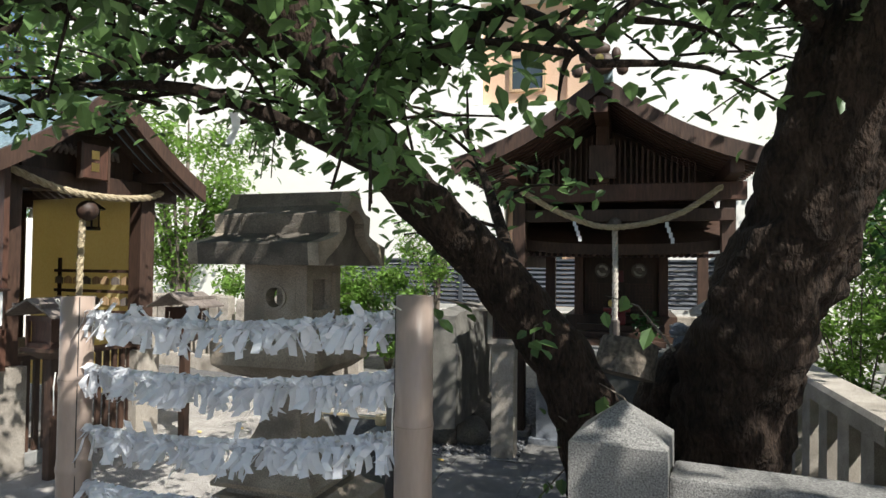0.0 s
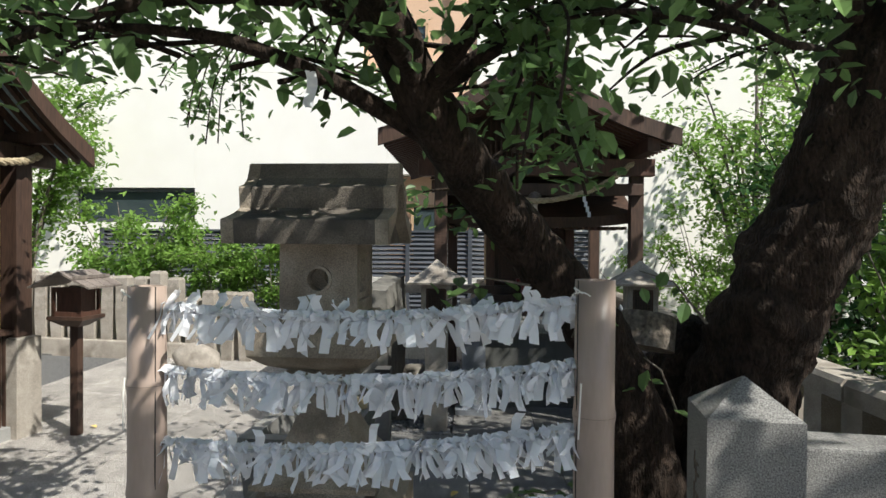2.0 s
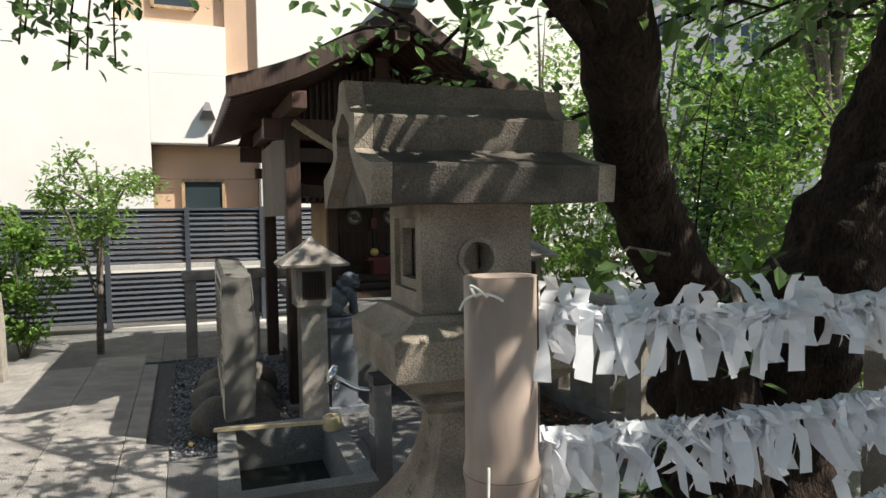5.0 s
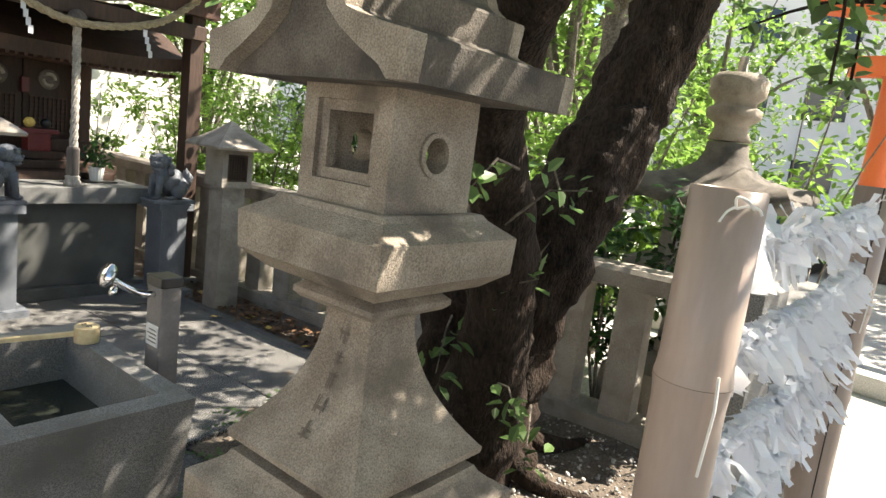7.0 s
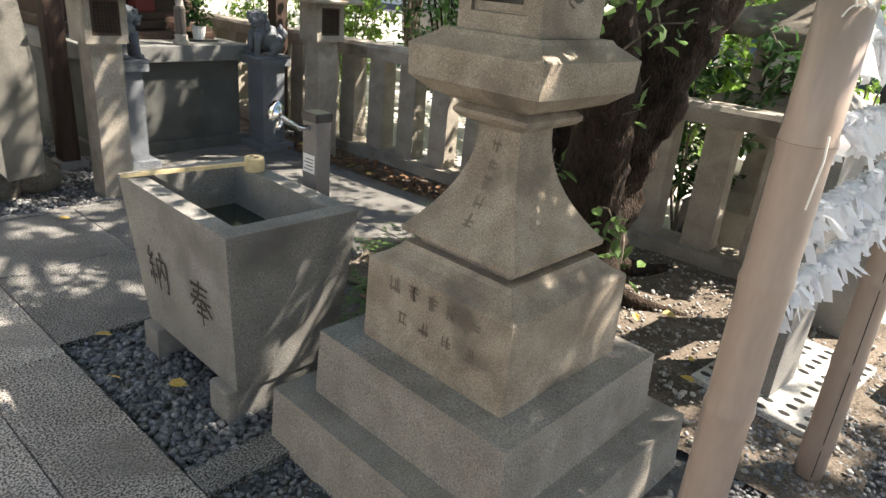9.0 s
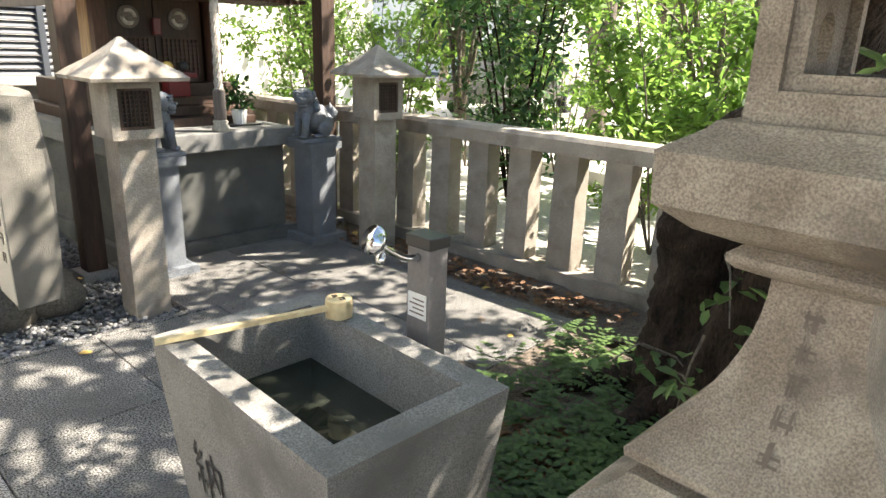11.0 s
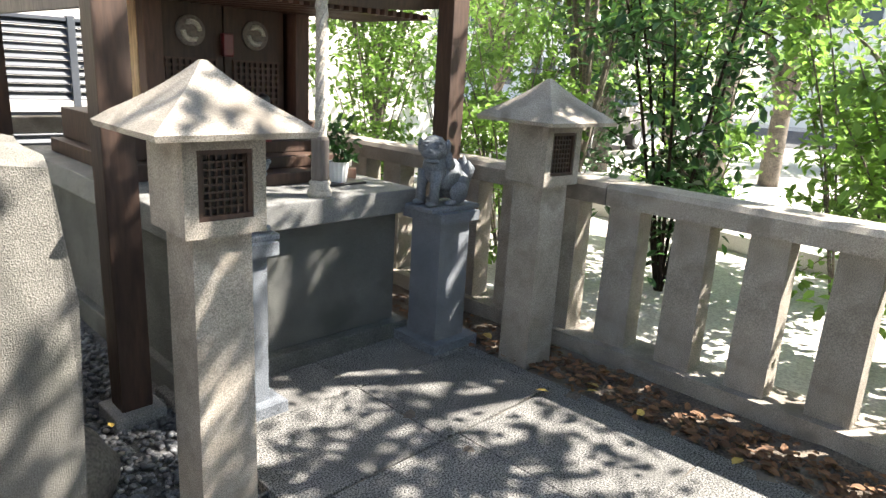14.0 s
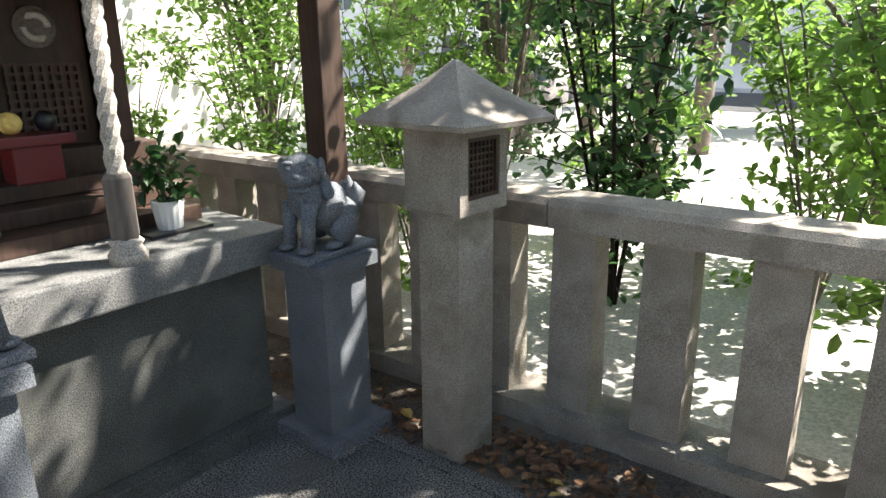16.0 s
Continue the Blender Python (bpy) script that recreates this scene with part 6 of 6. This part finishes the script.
# ---- street beyond the fence ----
def big_lantern():
    t = thing("tall_stone_lantern", "large grey stone lantern with a flaring hipped roof and bud finial", "stone lantern", pose(4.24, 2.58, 0, 0, 0, 8))
    def lay(name, secs, bevel=0.01):
        bm = bmesh.new()
        loft(bm, secs)
        return part(name, bm, STONE_FENCE, t, bevel=bevel)
    lay("base", [(0.42, 0.42, -0.06), (0.40, 0.40, 0.2), (0.28, 0.28, 0.3)])
    lay("shaft", [(0.17, 0.17, 0.3), (0.15, 0.15, 0.55), (0.17, 0.17, 0.75)])
    lay("tray", [(0.2, 0.2, 0.75), (0.38, 0.38, 0.83), (0.38, 0.38, 0.90)])
    lay("fire_box", [(0.23, 0.23, 0.90), (0.23, 0.23, 1.25)])
    for s in (-1, 1):
        x0, x1 = sorted((s * 0.235, s * 0.245))
        w = part("window", block(x0, x1, -0.13, 0.13, 0.96, 1.2, 0.0), WHITE, t, "white paper window")
        bm = bmesh.new()
        for k in range(4):
            y = -0.135 + 0.09 * k
            cube(bm, x0 - 0.006, x1 + 0.006, y - 0.008, y + 0.008, 0.95, 1.21)
        for z in (0.96, 1.08, 1.2):
            cube(bm, x0 - 0.005, x1 + 0.005, -0.14, 0.14, z - 0.008, z + 0.008)
        part("lattice", bm, WOOD_DARK, w)
    bm = bmesh.new()
    n = 6
    loops = []
    for f in (0, 0.04, 0.2, 0.4, 0.6, 0.8, 1.0):
        lp = []
        for i in range(24):
            a = 2 * math.pi * i / 24
            k = (abs(math.cos(2 * a)) ** 3) * 0.0 + max(0, math.cos(4 * (a - math.pi / 4))) ** 2
            rr = (0.40 + 0.17 * k) * (1 - f) ** 2.4 + 0.12
            lp.append((rr * math.cos(a), rr * math.sin(a), 1.31 + 0.34 * f + 0.12 * k * (1 - f) ** 4 if f else 1.25 + 0.12 * k))
        loops.append(lp)
    rings(bm, loops)
    part("roof", bm, STONE_ROOF, t, smooth=True)
    bm = bmesh.new()
    lathe(bm, [(0.13, 1.66), (0.10, 1.72), (0.10, 1.76), (0.16, 1.80), (0.16, 1.85), (0.12, 1.87), (0.12, 1.89), (0.165, 1.93), (0.17, 2.02), (0.13, 2.06), (0.03, 2.07), (0.025, 2.16)], 18)
    part("finial", bm, STONE_OLD, t, smooth=True)


big_lantern()


def torii():
    t = thing("torii_gate", "vermilion painted gate with a black foot at the street", "gate", pose(9.0, 2.86, 0, 0, 0, 0))
    for y in (0.0, -2.9):
        bm = bmesh.new()
        lathe(bm, [(0.15, 0.5), (0.13, 3.3)], 18)
        c = part("column", bm, VERMILION, t, smooth=True)
        c.location.y = y
        bm = bmesh.new()
        lathe(bm, [(0.19, -0.06), (0.18, 0.5)], 18)
        f = part("foot", bm, BLACK, c, "black foot", smooth=True)
    part("tie_beam", block(-0.08, 0.08, -3.4, 0.5, 2.75, 2.98, 0.01), VERMILION, t)
    bm = bmesh.new()
    rings(bm, [[(-0.14, y, z), (0.14, y, z), (0.16, y, z + 0.26), (-0.16, y, z + 0.26)] for y, z in ((-3.9, 3.5), (-2.7, 3.33), (-1.45, 3.29), (-0.2, 3.33), (1.0, 3.5))])
    part("top_beam", bm, VERMILION, t)


torii()


def car(x, y, rz, material, label):
    t = thing("parked_car", label, "car", pose(x, y, -0.06, 0, 0, rz), "parked cars")
    bm = bmesh.new()
    prof = [(-2.1, 0.35), (-2.15, 0.75), (-1.3, 0.88), (-0.75, 1.36), (0.7, 1.40), (1.5, 0.98), (2.1, 0.9), (2.12, 0.35)]
    rings(bm, [[(px, yy * (0.9 if pz > 1.2 else 1.0), pz) for px, pz in prof] for yy in (-0.82, 0.82)])
    part("body", bm, material, t, bevel=0.05, smooth=True)
    for s in (-1, 1):
        bm = bmesh.new()
        rings(bm, [[(px, s * yy, pz) for px, pz in ((-1.15, 0.95), (-0.7, 1.28), (0.62, 1.31), (1.2, 0.99))] for yy in (0.80, 0.835)])
        part("side_window", bm, GLASS_DARK, t)
        for wx in (-1.3, 1.3):
            bm = bmesh.new()
            lathe(bm, [(0.30, -0.1), (0.32, -0.08), (0.32, 0.08), (0.30, 0.1)], 20)
            w = part("tyre", bm, RUBBER, t)
            w.matrix_basis = pose(wx, s * 0.76, 0.32, 90)
            bm = bmesh.new()
            lathe(bm, [(0.19, -0.105), (0.19, 0.105)], 16)
            part("rim", bm, CHROME, w)


car(13.5, 5.6, 85, CAR_BLUE, "dark blue parked car across the street")
car(11.0, 13.0, 20, TAP_GREY, "grey parked car beside the street trees")
single("street_kerb", block(5.9, 6.1, -6, 12, -0.06, 0.10, 0.02), CONCRETE, "pale concrete kerb along the street planting", "kerb", kind="structure")
sheet("road", 18, 26, -60, 60, -0.05, ASPHALT, "grey asphalt road beyond the trees", "road")


def far_block(x, y, w, d, h, label):
    t = thing("building", label, "building", pose(x, y, -0.06))
    part("wall", block(-w / 2, w / 2, -d / 2, d / 2, 0, h, 0.02), PLASTER, t)
    part("roof", block(-w / 2 - 0.2, w / 2 + 0.2, -d / 2 - 0.2, d / 2 + 0.2, h, h + 0.3, 0.02), CONCRETE, t)
    for fl in range(int(h / 3)):
        for k in range(int(d / 3)):
            yy = -d / 2 + 1.6 + 3 * k
            wd = part("window", block(-w / 2 - 0.03, -w / 2 - 0.004, yy - 0.8, yy + 0.8, 1 + 3 * fl, 2.4 + 3 * fl, 0.0), GLASS_DARK, t)
            part("frame", block(-w / 2 - 0.06, -w / 2 - 0.032, yy - 0.04, yy + 0.04, 1 + 3 * fl, 2.4 + 3 * fl, 0.0), CONCRETE, wd)


far_block(34, 6, 10, 26, 12, "pale rendered street building with rows of windows")
far_block(30, 36, 12, 20, 15, "pale tall street building with rows of windows")

# plain boundary walls that close the precinct
single("wall_west", block(-7.0, -6.8, -6, 7.4, -0.06, 2.2, 0.01), PLASTER, "plain pale boundary wall", "wall", kind="structure")
single("wall_south", block(-7.0, 3.4, -6.2, -6.0, -0.06, 2.2, 0.01), PLASTER, "plain pale boundary wall", "wall", kind="structure")

def notice_board():
    t = thing("notice_board", "white framed notice board on a thin dark post", "notice board", pose(-2.38, 2.70, 0, 0, 0, 25))
    part("post", block(-0.018, 0.018, -0.018, 0.018, -0.04, 1.1, 0.003), BLACK, t, "thin dark post")
    part("panel", block(-0.3, 0.3, -0.032, -0.019, 1.10, 1.34, 0.003), WHITE, t, "white panel")
    bm = bmesh.new()
    rings(bm, [[(-0.32, y, 1.345), (0.32, y, 1.345), (0.32, y, 1.358), (0.0, y, 1.42), (-0.32, y, 1.358)] for y in (-0.05, 0.02)])
    part("cover", bm, WOOD_DARK, t, "shallow gabled cover")
    for x in (-0.312, 0.302):
        part("frame", block(x, x + 0.01, -0.036, -0.016, 1.075, 1.345, 0.0), WOOD_DARK, t)
    for k in range(13):
        x = 0.26 - 0.042 * k
        part("text_line", block(x - 0.006, x + 0.006, -0.0345, -0.0322, 1.12 + 0.03 * (k % 3 == 2), 1.315, 0.0), INK_FADED, t)


notice_board()

# small things on the ground
def perforated_plate():
    t = thing("stone_footing", "pale plastic footing grid with dark holes under the gate post", "footing", pose(2.396, 1.605, 0, 0, 0, 2))
    part("plate", block(-0.28, 0.5, -0.26, 0.2, -0.04, 0.012, 0.004), CONCRETE, t)
    hole = bmesh.new()
    lathe(hole, [(0.016, 0.0), (0.015, 0.0012)], 10)
    finish(hole)
    me = mesh_of("hole", hole, BLACK)
    for i in range(11):
        for j in range(6):
            x, y = -0.25 + 0.07 * i + (0.03 if j % 2 else 0), -0.235 + 0.08 * j
            if abs(x) < 0.125 and abs(y) < 0.13 or x > 0.48:
                continue
            o = new("hole", me)
            o.parent = t
            o.matrix_basis = pose(x, y, 0.0123) @ Matrix.Diagonal((1, 1.5, 1, 1))


perforated_plate()
single("kerb_stone", block(2.75, 3.1, 0.95, 1.25, -0.04, 0.14, 0.03), STONE_GREY, "bright grey granite kerb block beside the gate", "kerb stone")
single("kerb_stone", block(3.12, 4.2, 0.9, 1.15, -0.05, 0.08, 0.02), STONE_GREY, "long bright grey granite kerb stone", "kerb stone")
shrub(3.2, 0.55, 0.7, 0.28, 1500, LEAF_DARK, 91, 0.035, 0.05, 9, "shrub", "small clipped dark green shrub by the kerb", clumps=70)


def string_tie(x, y, z, seed):
    bm = bmesh.new()
    r = 0.0465
    ring = lambda a, k, dz: (x + r * k * math.cos(math.radians(a)), y + r * k * math.sin(math.radians(a)), z + dz)
    tube(bm, smooth_path([ring(215, 0.99, 0.0), ring(228, 1.06, 0.004), ring(244, 1.05, 0.002), ring(256, 0.99, -0.004)], 4), 0.0017, 6)
    tube(bm, smooth_path([ring(215, 0.99, 0.0), ring(212, 1.12, 0.012), ring(224, 1.18, 0.010), ring(236, 1.06, 0.001)], 4), 0.0017, 6)
    tube(bm, smooth_path([ring(214, 1.0, 0.002), ring(204, 1.14, -0.004), ring(198, 1.22, -0.016)], 4), 0.0015, 6)
    single("string_knot", bm, STRING, "white string knotted through the bamboo post", "string")
    bm = bmesh.new()
    tube(bm, [(x - r * 0.62, y - r * 0.88, z - 0.19), (x - r * 0.66, y - r * 0.95, z - 0.23), (x - r * 0.72, y - r * 0.86, z - 0.31)], 0.0018, 6)
    single("string_loop", bm, STRING, "white string stitched along the bamboo post", "string")


string_tie(0.921, 1.161, 1.43, 0)
string_tie(1.948, 1.246, 1.45, 1)


def scatter_leaves(name, n, area, material, label, seed, size):
    def at(q):
        a = area[q.randrange(len(area))]
        return q.uniform(a[0], a[1]), q.uniform(a[2], a[3]), a[4] + q.uniform(0.002, 0.02)
    ob = leaf_part(name, flecks(n, at, size, seed, 0.15, 0.6, 0.9, 0.0), material)
    ob.matrix_basis = BASE
    tagged(ob, label, "leaf litter", "", "stuff")


BASE = PRECINCT
scatter_leaves("leaf_litter", 1300, [(2.68, 3.0, 3.2, 6.2, 0.0), (1.3, 1.7, 2.2, 3.0, 0.0), (2.7, 2.95, 3.4, 5.4, 0.0)], DEADLEAF, "brown fallen leaves along the fence foot", 61, 0.045)
scatter_leaves("leaf_litter", 26, [(0.15, 0.6, 2.4, 3.3, 0.02), (-0.1, 2.6, 3.4, 6.0, 0.005), (1.4, 2.9, 0.8, 2.0, 0.01), (2.5, 2.8, 3.4, 5.5, 0.02), (-2.5, 0, 1, 7, 0.005)], YELLOWLEAF, "few scattered yellow fallen leaves", 62, 0.06)

# ---- pebbles ----
def pebbles(n, areas, size, seed, material, label, avoid=()):
    g = random.Random(seed)
    vs, fs = [], []
    tot = [(a[1] - a[0]) * (a[3] - a[2]) for a in areas]
    for _ in range(n):
        a = g.choices(areas, tot)[0]
        x, y = g.uniform(a[0], a[1]), g.uniform(a[2], a[3])
        if any(q[0] < x < q[1] and q[2] < y < q[3] for q in avoid):
            continue
        s = size * g.uniform(0.6, 1.35)
        m = pose(x, y, a[4] + s * 0.3, g.uniform(-25, 25), g.uniform(-25, 25), g.uniform(0, 360))
        b = len(vs)
        ring = [(math.cos(k * math.pi / 3) * s * g.uniform(0.85, 1.1), math.sin(k * math.pi / 3) * s * 0.7 * g.uniform(0.85, 1.1), 0) for k in range(6)]
        top = [(p[0] * 0.62, p[1] * 0.62, s * 0.4) for p in ring]
        bot = [(p[0] * 0.62, p[1] * 0.62, -s * 0.4) for p in ring]
        vs += [m @ Vector(p) for p in bot + ring + top]
        for k in range(6):
            j = (k + 1) % 6
            fs += [(b + k, b + j, b + 6 + j, b + 6 + k), (b + 6 + k, b + 6 + j, b + 12 + j, b + 12 + k)]
        fs.append(tuple(b + 12 + k for k in range(6)))
    ob = leaf_part("gravel", (vs, fs), material)
    for p in ob.data.polygons:
        p.use_smooth = True
    ob.matrix_basis = BASE
    tagged(ob, label, "gravel", "", "stuff")


LAMPS = [(1.0, 1.19, 5.0, 5.18), (1.02, 1.17, 5.75, 5.9)]
pebbles(5200, [(0.15, 1.0, 2.42, 3.34, -0.03)], 0.0135, 1, PEBBLE, "dark rounded pebbles round the water basin")
pebbles(1500, [(0.15, 1.0, 2.42, 3.34, -0.02)], 0.014, 5, PEBBLE, "dark rounded pebbles round the water basin")
pebbles(9000, [(0.15, 1.23, 4.9, 8.3, -0.028)], 0.016, 2, PEBBLE, "grey gravel under the inscribed stone", LAMPS)
pebbles(9000, [(0.12, 0.9, 0.6, 2.28, -0.03), (0.6, 2.6, 0.5, 1.3, -0.02)], 0.011, 3, PEBBLE, "fine dark gravel round the lantern and rack")
pebbles(900, [(1.5, 3.1, 1.3, 2.6, -0.008)], 0.009, 6, PEBBLE_PALE, "few small stones in the trodden earth")
pebbles(1400, [(0.6, 3.0, 0.5, 2.2, 0.0), (0.1, 1.0, 4.9, 7.5, -0.015)], 0.013, 4, PEBBLE_PALE, "scattered paler gravel stones")

# ---- paving slabs ----
def paving():
    t = thing("paving", "worn granite paving slabs with dark joints", "paving", None, "", "structure")
    shared = {}
    def slab(x0, x1, y0, y1, top=0.0, material=STONE_SLAB):
        g = 0.002
        key = (round(x1 - x0, 3), round(y1 - y0, 3), material.name)
        if key not in shared:
            bm = bmesh.new()
            hx, hy = key[0] / 2 - g, key[1] / 2 - g
            loft(bm, [(hx, hy, -0.06), (hx, hy, -0.004), (hx - 0.003, hy - 0.003, 0.0)])
            finish(bm)
            shared[key] = mesh_of("slab", bm, material)
        o = new("slab", shared[key])
        o.parent = t
        o.location = ((x0 + x1) / 2, (y0 + y1) / 2, top + ((x0 * 7.3 + y0 * 3.1) % 1 - 0.5) * 0.004)
    for i in range(6):
        x0 = -3.1 + i * 0.49
        y = -2.6 + (i % 2) * 0.45
        while y < 8.2:
            slab(x0, x0 + 0.49, y, y + 0.9, 0.0, STONE_PATH)
            y += 0.9
    y = -2.4
    while y < 8.0:
        slab(-0.16, 0.13 if y < 4.6 else -0.02, y, y + 0.95, 0.0, STONE_PATH)
        y += 0.95
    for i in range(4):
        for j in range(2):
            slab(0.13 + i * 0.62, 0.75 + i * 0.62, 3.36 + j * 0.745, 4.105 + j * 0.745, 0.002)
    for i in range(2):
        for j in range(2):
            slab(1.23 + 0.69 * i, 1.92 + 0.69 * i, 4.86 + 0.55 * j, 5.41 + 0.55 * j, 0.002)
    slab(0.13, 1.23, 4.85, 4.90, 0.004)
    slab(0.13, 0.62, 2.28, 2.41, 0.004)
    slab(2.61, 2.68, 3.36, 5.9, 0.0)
    for k in range(5):
        slab(-6.0 + 1.5 * k, -4.5 + 1.5 * k, 8.2, 10.4, -0.01)


paving()
